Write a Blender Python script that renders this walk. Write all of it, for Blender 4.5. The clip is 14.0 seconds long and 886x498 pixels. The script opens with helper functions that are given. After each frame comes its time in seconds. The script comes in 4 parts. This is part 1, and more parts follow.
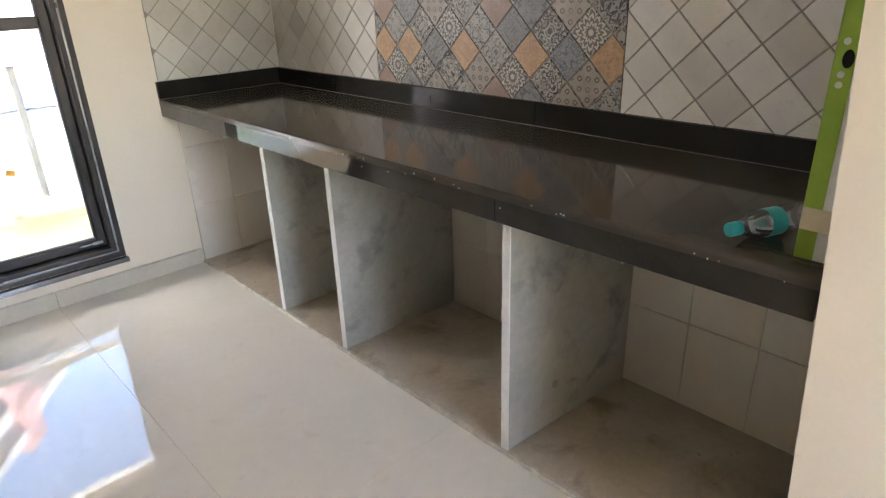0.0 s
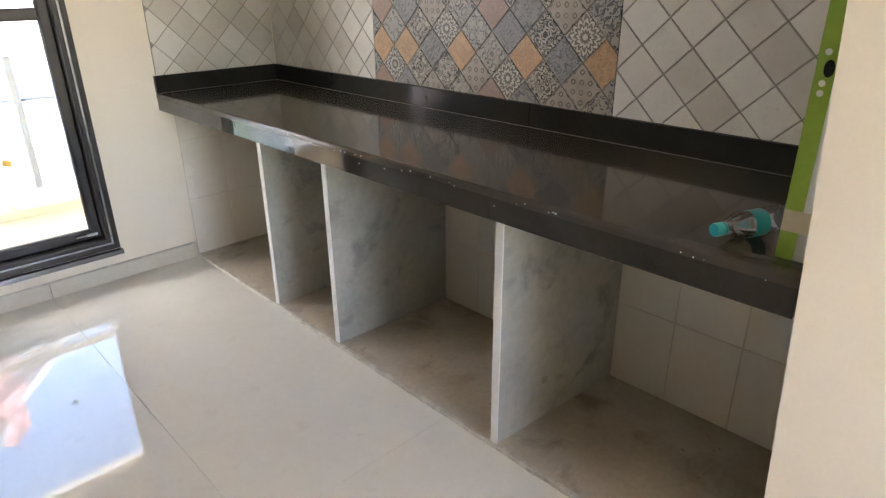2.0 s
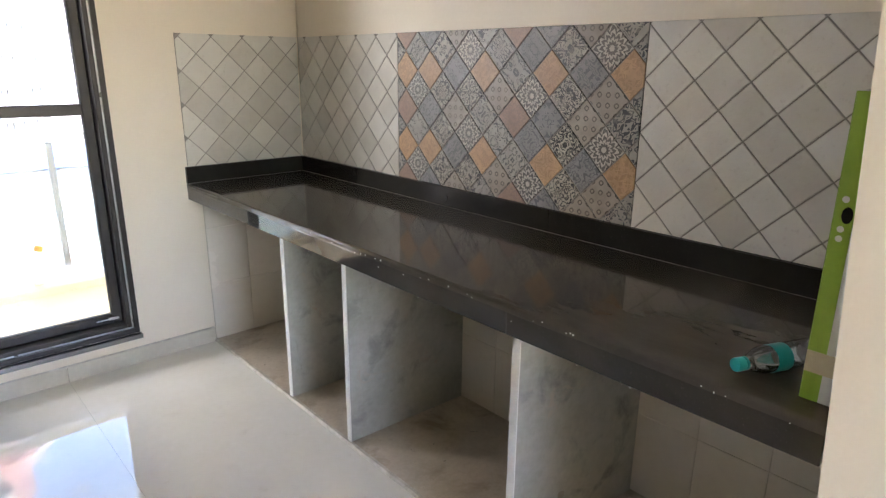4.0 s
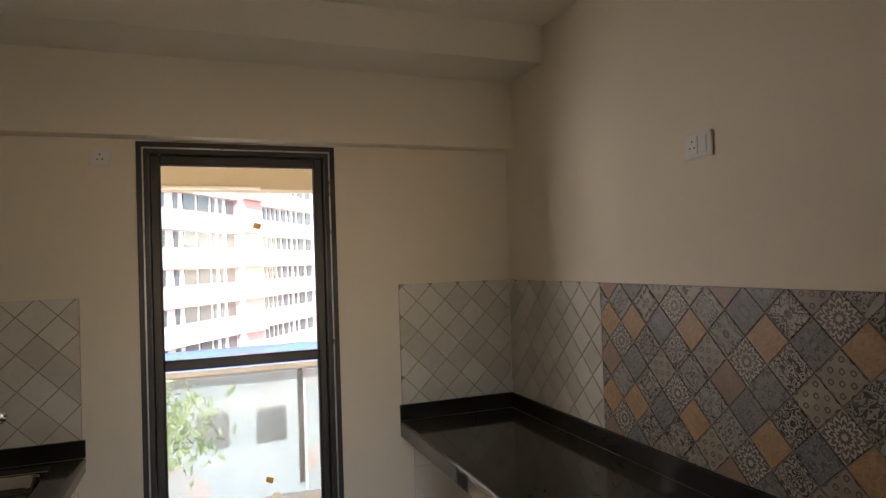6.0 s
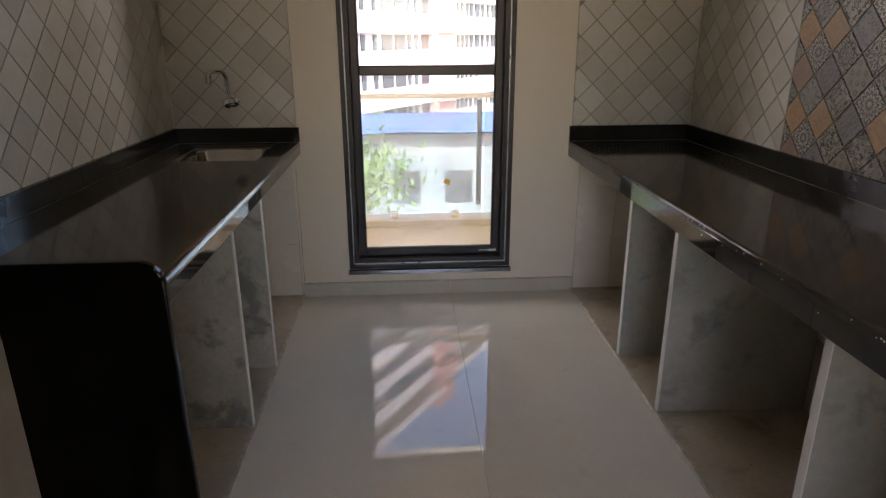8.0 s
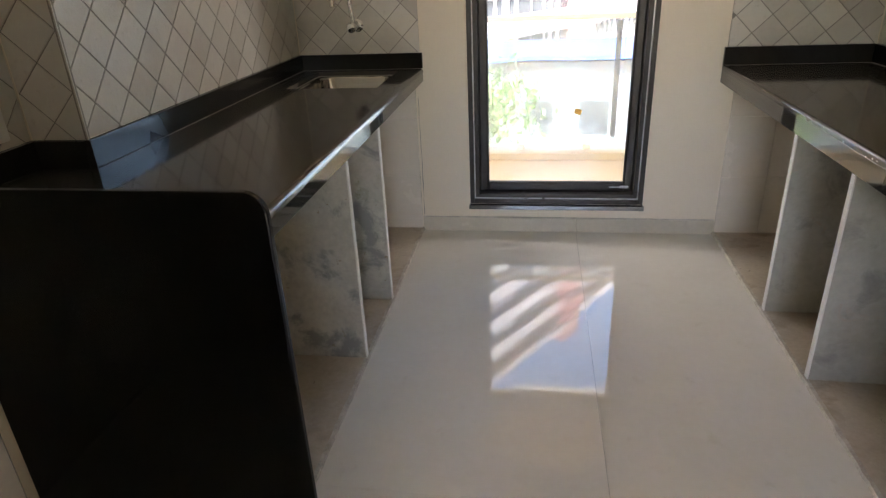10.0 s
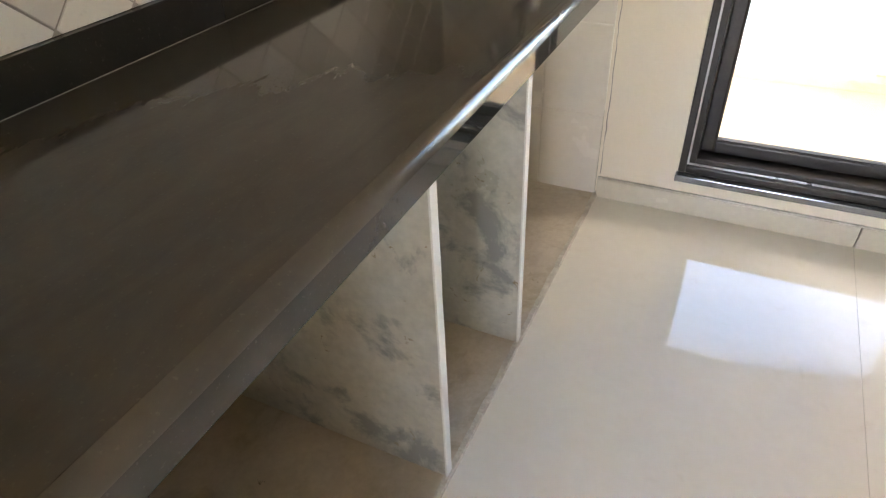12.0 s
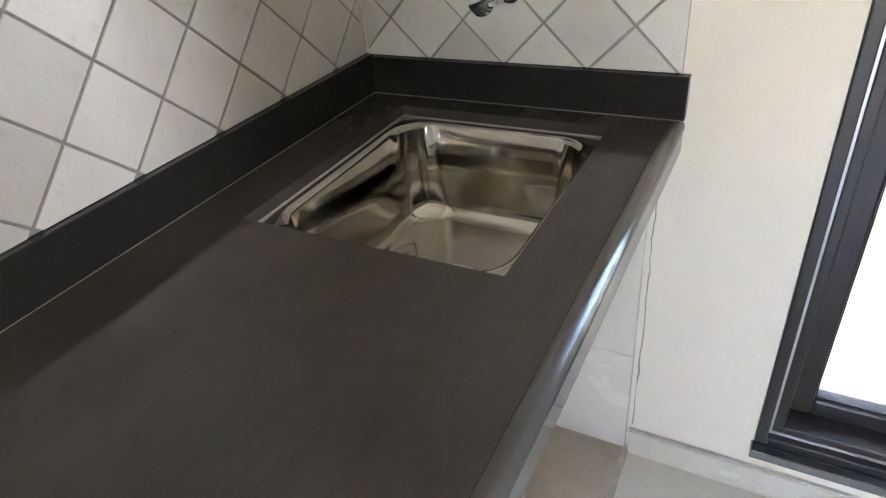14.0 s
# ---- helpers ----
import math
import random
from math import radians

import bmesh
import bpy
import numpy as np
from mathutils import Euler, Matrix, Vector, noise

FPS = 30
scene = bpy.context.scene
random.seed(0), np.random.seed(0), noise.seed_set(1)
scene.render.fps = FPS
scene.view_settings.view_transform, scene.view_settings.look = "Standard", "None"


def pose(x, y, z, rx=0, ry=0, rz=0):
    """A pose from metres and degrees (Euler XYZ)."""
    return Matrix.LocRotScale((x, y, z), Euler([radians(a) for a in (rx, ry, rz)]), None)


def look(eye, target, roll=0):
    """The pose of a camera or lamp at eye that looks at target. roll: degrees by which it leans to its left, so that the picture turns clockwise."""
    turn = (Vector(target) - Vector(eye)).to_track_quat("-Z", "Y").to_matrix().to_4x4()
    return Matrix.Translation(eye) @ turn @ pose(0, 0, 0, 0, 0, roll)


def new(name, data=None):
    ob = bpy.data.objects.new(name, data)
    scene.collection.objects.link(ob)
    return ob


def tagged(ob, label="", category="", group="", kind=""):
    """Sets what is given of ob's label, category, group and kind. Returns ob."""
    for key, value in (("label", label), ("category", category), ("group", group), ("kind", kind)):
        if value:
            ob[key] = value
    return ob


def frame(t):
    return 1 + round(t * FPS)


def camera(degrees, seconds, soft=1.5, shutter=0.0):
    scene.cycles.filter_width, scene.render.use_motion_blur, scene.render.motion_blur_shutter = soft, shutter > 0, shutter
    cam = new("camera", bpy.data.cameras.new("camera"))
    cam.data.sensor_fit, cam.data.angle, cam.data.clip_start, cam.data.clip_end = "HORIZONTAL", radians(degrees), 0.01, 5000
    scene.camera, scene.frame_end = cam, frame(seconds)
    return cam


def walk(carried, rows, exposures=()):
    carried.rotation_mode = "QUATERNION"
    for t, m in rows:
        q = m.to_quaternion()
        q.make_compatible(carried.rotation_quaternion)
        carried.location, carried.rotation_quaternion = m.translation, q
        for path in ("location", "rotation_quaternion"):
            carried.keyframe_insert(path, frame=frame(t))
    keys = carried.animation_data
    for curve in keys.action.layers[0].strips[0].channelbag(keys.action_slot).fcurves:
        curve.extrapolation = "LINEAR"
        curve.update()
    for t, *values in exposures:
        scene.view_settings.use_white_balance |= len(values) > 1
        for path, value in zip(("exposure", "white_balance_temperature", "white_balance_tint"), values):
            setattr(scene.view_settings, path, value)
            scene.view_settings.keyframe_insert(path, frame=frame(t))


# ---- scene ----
cam = camera(70.4, 14.0, soft=1.3)
PATH = [
    (0, (0.833, 0.37, 1.321), (2.085, 1.716, 0.534), -1.9),
    (0.5, (0.775, 0.359, 1.329), (2.086, 1.657, 0.557), 0.1),
    (1, (0.777, 0.356, 1.333), (2.072, 1.667, 0.556), -0.3),
    (1.5, (0.781, 0.351, 1.331), (2.07, 1.661, 0.543), -0.2),
    (2, (0.797, 0.348, 1.327), (2.071, 1.673, 0.54), -0.5),
    (2.2, (0.796, 0.348, 1.324), (2.077, 1.67, 0.544), -0.4),
    (4.3, (0.822, 0.369, 1.453), (2.106, 1.824, 0.97), -0.1),
    (4.5, (0.804, 0.357, 1.473), (2.085, 1.838, 1.063), -0.6),
    (5, (0.889, 0.32, 1.515), (2.022, 1.954, 1.296), -1.2),
    (5.5, (0.922, 0.346, 1.588), (1.919, 2.076, 1.475), -2.2),
    (6, (1.002, 0.347, 1.655), (1.711, 2.217, 1.693), -1.9),
    (6.5, (1.079, 0.357, 1.636), (1.447, 2.322, 1.67), -2.2),
    (7, (1.074, 0.306, 1.548), (1.403, 2.276, 1.451), -0.2),
    (7.5, (1.038, 0.203, 1.425), (1.35, 2.134, 1.008), -2.1),
    (7.7, (1.035, 0.149, 1.389), (1.259, 2.065, 0.862), -1.4),
    (9.8, (1.091, 0.181, 1.336), (0.936, 1.996, 0.51), -0.8),
    (10, (1.067, 0.29, 1.332), (0.779, 2.087, 0.504), -2.6),
    (10.5, (1.039, 0.652, 1.28), (0.424, 2.333, 0.39), -1.0),
    (11, (0.968, 0.939, 1.22), (0.188, 2.482, 0.216), -1.7),
    (11.5, (0.878, 1.222, 1.176), (0.145, 2.737, 0.096), -2.3),
    (12, (0.839, 1.474, 1.236), (0.11, 2.896, 0.033), -2.9),
    (12.5, (0.763, 1.654, 1.209), (0.133, 3.067, -0.059), -2.6),
    (13, (0.627, 1.875, 1.277), (0.117, 3.358, 0.036), -1.7),
    (13.5, (0.615, 2.122, 1.264), (-0.043, 3.585, 0.069), -3.2),
    (14, (0.637, 2.385, 1.295), (-0.224, 3.819, 0.198), -6.3),
]
EXPOSURES = [(0, 5.15, 6250, 14), (2.2, 5.2, 6200, 14), (4.5, 5.05, 6000, 14), (5, 4.4, 6100, 14), (5.5, 3.9, 6300, 16), (6.5, 3.3, 7200, 19), (7.5, 3.45, 6600, 20), (10, 4.4, 6600, 16), (10.5, 4.95, 6700, 16), (12, 5.45, 6900, 15), (13, 5.45, 6600, 15), (14, 5.8, 5600, 14)]
walk(cam, [(t, look(eye, target, roll)) for t, eye, target, roll in PATH], EXPOSURES)

# ---- world, sun, large lights ----
world = bpy.data.worlds.new("sky")
scene.world = world
world.use_nodes = True
_nt = world.node_tree
_bg = _nt.nodes["Background"]
_sky = _nt.nodes.new("ShaderNodeTexSky")
_sky.sky_type = 'NISHITA'
_sky.sun_disc = False
_sky.sun_elevation = radians(48)
_sky.sun_rotation = radians(176)
_nt.links.new(_sky.outputs[0], _bg.inputs[0])
_bg.inputs[1].default_value = 0.09
sun = new("sun", bpy.data.lights.new("sun", 'SUN'))
sun.data.energy, sun.data.angle, sun.data.color = 2.0, radians(0.5), (1.0, 0.95, 0.88)
sun.matrix_world = look((2, -30, 34), (0, 0, 0))
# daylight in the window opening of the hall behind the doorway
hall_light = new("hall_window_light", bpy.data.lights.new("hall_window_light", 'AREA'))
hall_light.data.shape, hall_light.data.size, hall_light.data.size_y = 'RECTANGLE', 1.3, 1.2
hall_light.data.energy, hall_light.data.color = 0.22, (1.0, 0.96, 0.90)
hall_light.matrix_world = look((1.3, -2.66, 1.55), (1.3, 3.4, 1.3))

# fill lamps added in the balcony's open front, beside the view, to brighten the room
for lx in (-0.55, 3.45):
    bl = new("balcony_fill_light", bpy.data.lights.new("balcony_fill_light", 'AREA'))
    bl.data.shape, bl.data.size, bl.data.size_y = 'RECTANGLE', 1.6, 1.1
    bl.data.energy, bl.data.color = 4.7, (1.0, 0.96, 0.90)
    bl.matrix_world = look((lx, 4.70, 1.58), (lx, 0, 1.58))

# ---- materials ----
def mat(name):
    m = bpy.data.materials.new(name)
    m.use_nodes = True
    return m, m.node_tree.nodes, m.node_tree.links, m.node_tree.nodes["Principled BSDF"]


def ramp(nodes, stops):
    r = nodes.new("ShaderNodeValToRGB")
    el = r.color_ramp.elements
    while len(el) < len(stops):
        el.new(0.5)
    for e, (p, c) in zip(el, stops):
        e.position, e.color = p, (*c, 1)
    return r


def noise_tex(nodes, links, scale, detail=4, rough=0.55, coord=None, distort=0.0):
    n = nodes.new("ShaderNodeTexNoise")
    n.inputs["Scale"].default_value = scale
    n.inputs["Detail"].default_value = detail
    n.inputs["Roughness"].default_value = rough
    n.inputs["Distortion"].default_value = distort
    links.new(coord, n.inputs["Vector"])
    return n


def coords(nodes, kind="Object"):
    return nodes.new("ShaderNodeTexCoord").outputs[kind]


def worldpos(nodes):
    return nodes.new("ShaderNodeNewGeometry").outputs["Position"]


def mixc(nodes, links, fac, a, b, blend='MIX'):
    m = nodes.new("ShaderNodeMix")
    m.data_type, m.blend_type = 'RGBA', blend
    for sock, v in ((m.inputs[0], fac), (m.inputs[6], a), (m.inputs[7], b)):
        if hasattr(v, "is_linked"):
            links.new(v, sock)
        elif isinstance(v, (int, float)):
            sock.default_value = v
        else:
            sock.default_value = (*v, 1)
    return m.outputs[2]


def math_node(nodes, links, op, a, b=0.0, c=None):
    m = nodes.new("ShaderNodeMath")
    m.operation = op
    for sock, v in zip(m.inputs, (a, b) if c is None else (a, b, c)):
        if hasattr(v, "is_linked"):
            links.new(v, sock)
        else:
            sock.default_value = v
    return m.outputs[0]


def bump(nodes, links, height, strength, dist, bsdf):
    b = nodes.new("ShaderNodeBump")
    b.inputs["Strength"].default_value = strength
    b.inputs["Distance"].default_value = dist
    links.new(height, b.inputs["Height"])
    links.new(b.outputs[0], bsdf.inputs["Normal"])


def surface(name, lo, hi, scale=3.0, fine=60.0, rough=(0.5, 0.6), bumps=0.1, bump_dist=0.002, metal=0.0, stain=None, stain_at=(0.62, 0.75), stain_scale=6.0, ior=1.5, second=None, second_at=(0.60, 0.68), second_scale=3.0):
    """Two-scale mottled surface between two colours, with optional stains."""
    m, n, l, p = mat(name)
    w = worldpos(n)
    big = noise_tex(n, l, scale, 5, 0.6, w)
    small = noise_tex(n, l, fine, 3, 0.6, w)
    f = math_node(n, l, 'MULTIPLY_ADD', big.outputs[0], 0.7, math_node(n, l, 'MULTIPLY', small.outputs[0], 0.3))
    r = ramp(n, [(0.35, lo), (0.65, hi)])
    l.new(f, r.inputs[0])
    col = r.outputs[0]
    if stain:
        s = noise_tex(n, l, stain_scale, 6, 0.62, w, 0.4)
        sr = ramp(n, [(stain_at[0], (0, 0, 0)), (stain_at[1], (1, 1, 1))])
        l.new(s.outputs[0], sr.inputs[0])
        col = mixc(n, l, sr.outputs[0], col, stain)
    if second:
        s2 = noise_tex(n, l, second_scale, 7, 0.68, w, 1.2)
        sr2 = ramp(n, [(second_at[0], (0, 0, 0)), (second_at[1], (1, 1, 1))])
        l.new(s2.outputs[0], sr2.inputs[0])
        col = mixc(n, l, sr2.outputs[0], col, second)
    l.new(col, p.inputs["Base Color"])
    rr = ramp(n, [(0.3, (rough[0],) * 3), (0.7, (rough[1],) * 3)])
    l.new(big.outputs[0], rr.inputs[0])
    l.new(rr.outputs[0], p.inputs["Roughness"])
    p.inputs["Metallic"].default_value = metal
    p.inputs["IOR"].default_value = ior
    if bumps:
        bump(n, l, small.outputs[0], bumps, bump_dist, p)
    return m


M_WALL = surface("cream_wall_paint", (0.77, 0.69, 0.56), (0.82, 0.74, 0.61), 1.2, 90, (0.55, 0.68), 0.12, 0.002)
M_CEIL = surface("ceiling_paint", (0.74, 0.69, 0.58), (0.79, 0.74, 0.63), 1.0, 80, (0.7, 0.8), 0.1)
M_FLOOR = surface("polished_vitrified_floor", (0.74, 0.70, 0.61), (0.80, 0.76, 0.68), 2.0, 30, (0.001, 0.004), 0.0, stain=(0.68, 0.63, 0.53), stain_at=(0.62, 0.80), stain_scale=9)
M_JOINT = surface("grey_joint", (0.30, 0.27, 0.22), (0.40, 0.36, 0.30), 8, 120, (0.8, 0.9), 0.2)
M_GROUT = surface("dark_tile_grout", (0.24, 0.22, 0.19), (0.34, 0.31, 0.27), 12, 140, (0.8, 0.9), 0.3)
M_SKIRT = surface("cream_skirting_tile", (0.60, 0.55, 0.45), (0.68, 0.63, 0.52), 2.5, 40, (0.15, 0.3), 0.03)
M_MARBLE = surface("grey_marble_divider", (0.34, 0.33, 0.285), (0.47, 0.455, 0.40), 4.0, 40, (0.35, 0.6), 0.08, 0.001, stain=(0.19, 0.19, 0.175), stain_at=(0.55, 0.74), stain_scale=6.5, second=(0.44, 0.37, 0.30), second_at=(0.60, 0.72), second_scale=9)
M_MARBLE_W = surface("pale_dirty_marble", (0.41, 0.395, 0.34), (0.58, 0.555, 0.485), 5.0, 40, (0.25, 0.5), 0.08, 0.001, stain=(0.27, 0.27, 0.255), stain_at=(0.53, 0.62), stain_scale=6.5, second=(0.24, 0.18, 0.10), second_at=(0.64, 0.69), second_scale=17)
M_CABFLOOR = surface("dusty_cabinet_floor", (0.44, 0.37, 0.28), (0.60, 0.52, 0.42), 4, 60, (0.35, 0.6), 0.1, 0.001, stain=(0.33, 0.26, 0.18), stain_at=(0.54, 0.70), stain_scale=5, second=(0.22, 0.18, 0.13), second_at=(0.66, 0.70), second_scale=14)
M_EDGE = surface("white_painted_edge", (0.72, 0.71, 0.67), (0.82, 0.81, 0.77), 14, 120, (0.5, 0.65), 0.3, 0.001)
M_TRIM = surface("rough_cement_line", (0.42, 0.38, 0.31), (0.66, 0.62, 0.54), 22, 140, (0.7, 0.9), 0.6, 0.004)
M_UNDER = surface("cream_wall_tile", (0.72, 0.66, 0.57), (0.78, 0.72, 0.63), 2.0, 40, (0.18, 0.32), 0.02, stain=(0.60, 0.55, 0.45), stain_at=(0.68, 0.8))
M_FRAME = surface("dark_bronze_aluminium", (0.028, 0.024, 0.022), (0.05, 0.044, 0.04), 6, 150, (0.28, 0.42), 0.02, metal=0.35)
M_TRACK = surface("silver_track", (0.45, 0.45, 0.45), (0.6, 0.6, 0.6), 10, 120, (0.25, 0.4), 0.05, metal=0.9)
M_SILL = surface("dusty_aluminium_sill", (0.20, 0.21, 0.235), (0.28, 0.29, 0.31), 8, 120, (0.08, 0.18), 0.05, metal=0.8)
M_JAMB_SHADE = surface("grey_brown_jamb_shade", (0.10, 0.09, 0.075), (0.15, 0.135, 0.11), 5, 70, (0.5, 0.7), 0.1)
M_BRASS = surface("dull_brass", (0.20, 0.14, 0.08), (0.32, 0.23, 0.13), 30, 150, (0.35, 0.5), 0.1, metal=0.6)
M_RUBBER = surface("black_gasket", (0.012, 0.012, 0.012), (0.02, 0.02, 0.02), 8, 100, (0.6, 0.7), 0.05)
M_STEEL = surface("polished_steel", (0.62, 0.61, 0.58), (0.70, 0.69, 0.66), 6, 120, (0.06, 0.13), 0.01, metal=1.0)
M_BOWL = surface("dusty_steel", (0.48, 0.46, 0.42), (0.60, 0.58, 0.53), 9, 150, (0.05, 0.13), 0.01, metal=1.0)
M_CHROME = surface("chrome", (0.75, 0.75, 0.76), (0.8, 0.8, 0.8), 8, 60, (0.05, 0.1), 0.0, metal=1.0)
M_PLASTIC = surface("white_plastic", (0.76, 0.75, 0.71), (0.81, 0.80, 0.76), 5, 60, (0.25, 0.35), 0.0)
M_HOLE = surface("black_hollow", (0.008, 0.008, 0.008), (0.015, 0.014, 0.012), 20, 90, (0.8, 0.9), 0.0)
M_GREEN = surface("green_print", (0.27, 0.42, 0.045), (0.33, 0.48, 0.065), 8, 80, (0.35, 0.45), 0.03)
M_CARD = surface("white_carton", (0.72, 0.73, 0.71), (0.80, 0.80, 0.78), 6, 90, (0.35, 0.5), 0.03)
M_TAPE = surface("beige_tape", (0.60, 0.52, 0.36), (0.68, 0.60, 0.43), 12, 60, (0.2, 0.3), 0.05)
M_TEAL = surface("teal_plastic", (0.012, 0.30, 0.33), (0.02, 0.36, 0.39), 20, 100, (0.3, 0.4), 0.05)
M_BALC = surface("ochre_rendered_parapet", (0.44, 0.36, 0.24), (0.54, 0.45, 0.32), 3, 50, (0.75, 0.9), 0.3, 0.004, stain=(0.34, 0.27, 0.18), stain_at=(0.6, 0.75))
M_CONC = surface("white_facade", (0.56, 0.52, 0.51), (0.64, 0.60, 0.59), 0.25, 4, (0.7, 0.85), 0.1, 0.01, stain=(0.46, 0.42, 0.41), stain_at=(0.58, 0.78), stain_scale=0.6)
M_PINK = surface("pink_facade", (0.46, 0.24, 0.22), (0.54, 0.30, 0.28), 0.3, 4, (0.7, 0.85), 0.1, 0.01)
M_PALEPINK = surface("pale_pink_facade", (0.50, 0.41, 0.40), (0.57, 0.48, 0.47), 0.3, 4, (0.7, 0.85), 0.1, 0.01)
M_WINGLASS = surface("far_window_glass", (0.03, 0.035, 0.04), (0.07, 0.08, 0.09), 0.6, 5, (0.1, 0.2), 0.0)
M_TARP = surface("blue_tarpaulin", (0.015, 0.07, 0.36), (0.03, 0.12, 0.48), 0.6, 6, (0.35, 0.5), 0.4, 0.05)
M_SHED = surface("weathered_blue_grey_wall", (0.11, 0.145, 0.17), (0.19, 0.21, 0.22), 0.4, 5, (0.7, 0.9), 0.2, 0.02, stain=(0.22, 0.12, 0.09), stain_at=(0.55, 0.66), stain_scale=0.35)
M_GROUND = surface("dusty_ground", (0.30, 0.26, 0.21), (0.42, 0.38, 0.32), 0.15, 3, (0.85, 0.95), 0.3, 0.02)
M_BARK = surface("bark", (0.10, 0.075, 0.05), (0.18, 0.14, 0.10), 8, 60, (0.8, 0.95), 0.6, 0.01)
M_LEAF = surface("leaf", (0.055, 0.11, 0.02), (0.13, 0.20, 0.045), 1.5, 12, (0.45, 0.6), 0.0)
M_SHEET = surface("cream_corrugated_sheet", (0.60, 0.54, 0.43), (0.72, 0.66, 0.55), 2, 40, (0.5, 0.65), 0.05)


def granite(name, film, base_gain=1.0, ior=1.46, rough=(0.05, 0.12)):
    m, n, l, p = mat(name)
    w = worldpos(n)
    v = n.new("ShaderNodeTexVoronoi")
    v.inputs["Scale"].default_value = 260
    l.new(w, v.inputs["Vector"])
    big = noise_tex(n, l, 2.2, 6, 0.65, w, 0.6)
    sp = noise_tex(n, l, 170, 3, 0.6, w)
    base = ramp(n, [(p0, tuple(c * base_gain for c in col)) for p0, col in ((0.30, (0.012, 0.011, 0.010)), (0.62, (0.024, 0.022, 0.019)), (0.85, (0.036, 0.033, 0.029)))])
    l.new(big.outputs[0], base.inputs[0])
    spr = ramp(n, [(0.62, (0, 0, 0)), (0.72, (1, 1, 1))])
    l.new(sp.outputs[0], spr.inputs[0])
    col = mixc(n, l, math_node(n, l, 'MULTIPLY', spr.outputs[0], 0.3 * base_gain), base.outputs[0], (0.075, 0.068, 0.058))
    # thin film of construction dust, streaked along the counter
    mp = n.new("ShaderNodeMapping")
    mp.inputs["Scale"].default_value = (3.0, 1.0, 1.0)
    mp.inputs["Rotation"].default_value = (0, 0, radians(20))
    l.new(w, mp.inputs[0])
    dust = noise_tex(n, l, 5, 8, 0.7, mp.outputs[0], 0.5)
    dr = ramp(n, [(0.30, (0.25, 0.25, 0.25)), (0.80, (0.42, 0.42, 0.42))])
    l.new(dust.outputs[0], dr.inputs[0])
    col = mixc(n, l, math_node(n, l, 'MULTIPLY', dr.outputs[0], film), col, (0.35, 0.29, 0.22))
    l.new(col, p.inputs["Base Color"])
    rr = ramp(n, [(0.3, (rough[0],) * 3), (0.8, (rough[1],) * 3)])
    l.new(dust.outputs[0], rr.inputs[0])
    l.new(rr.outputs[0], p.inputs["Roughness"])
    p.inputs["IOR"].default_value = ior
    return m


M_GRANITE = granite("black_granite", 0.12, 1.5, 1.52, (0.02, 0.06))
M_GRANITE_UP = granite("granite_upstand", 0.04, 1.0, 1.38, (0.08, 0.16))
M_GRANITE_EDGE = granite("dull_granite_edge", 0.45, 1.3, 1.55, (0.13, 0.22))
# same granite with the end panel's shade put into a darker base colour
M_GRANITE_SHADED = granite("shaded_black_granite", 0.0, 0.14, 1.26, (0.10, 0.20))
M_GRANITE_TOP = granite("dusty_black_granite_top", 0.42, 1.0, 1.40, (0.06, 0.13))


def pane_material(name, tint, haze, haze_col):
    """Window glass: clear with a mirror gloss, and a film of dust."""
    m, n, l, p = mat(name)
    out = n["Material Output"]
    tr = n.new("ShaderNodeBsdfTransparent")
    tr.inputs[0].default_value = (*tint, 1)
    gl = n.new("ShaderNodeBsdfGlossy")
    gl.inputs["Roughness"].default_value = 0.02
    fr = n.new("ShaderNodeFresnel")
    fr.inputs[0].default_value = 1.45
    df = n.new("ShaderNodeBsdfDiffuse")
    df.inputs[0].default_value = (*haze_col, 1)
    w = worldpos(n)
    dn = noise_tex(n, l, 3.0, 7, 0.7, w, 0.5)
    r = ramp(n, [(0.35, (haze * 0.4,) * 3), (0.75, (haze,) * 3)])
    l.new(dn.outputs[0], r.inputs[0])
    a = n.new("ShaderNodeMixShader")
    l.new(r.outputs[0], a.inputs[0])
    l.new(tr.outputs[0], a.inputs[1])
    l.new(df.outputs[0], a.inputs[2])
    b = n.new("ShaderNodeMixShader")
    l.new(fr.outputs[0], b.inputs[0])
    l.new(a.outputs[0], b.inputs[1])
    l.new(gl.outputs[0], b.inputs[2])
    l.new(b.outputs[0], out.inputs[0])
    return m


def thin_paper(name, col):
    m, n, l, p = mat(name)
    w = worldpos(n)
    nz = noise_tex(n, l, 60, 4, 0.6, w)
    r = ramp(n, [(0.3, tuple(c * 0.8 for c in col)), (0.7, col)])
    l.new(nz.outputs[0], r.inputs[0])
    d, t, a = n.new("ShaderNodeBsdfDiffuse"), n.new("ShaderNodeBsdfTranslucent"), n.new("ShaderNodeMixShader")
    l.new(r.outputs[0], d.inputs[0])
    l.new(r.outputs[0], t.inputs[0])
    l.new(d.outputs[0], a.inputs[1])
    l.new(t.outputs[0], a.inputs[2])
    l.new(a.outputs[0], n["Material Output"].inputs[0])
    return m


M_STICKER = thin_paper("yellowed_paper", (0.90, 0.66, 0.25))
M_SHEET_THIN = thin_paper("translucent_cream_sheet", (0.90, 0.85, 0.75))
M_GLASS = pane_material("window_glass", (0.96, 0.97, 0.96), 0.05, (0.8, 0.8, 0.78))
M_RAILGLASS = pane_material("dusty_railing_glass", (0.86, 0.90, 0.89), 0.30, (0.80, 0.83, 0.83))
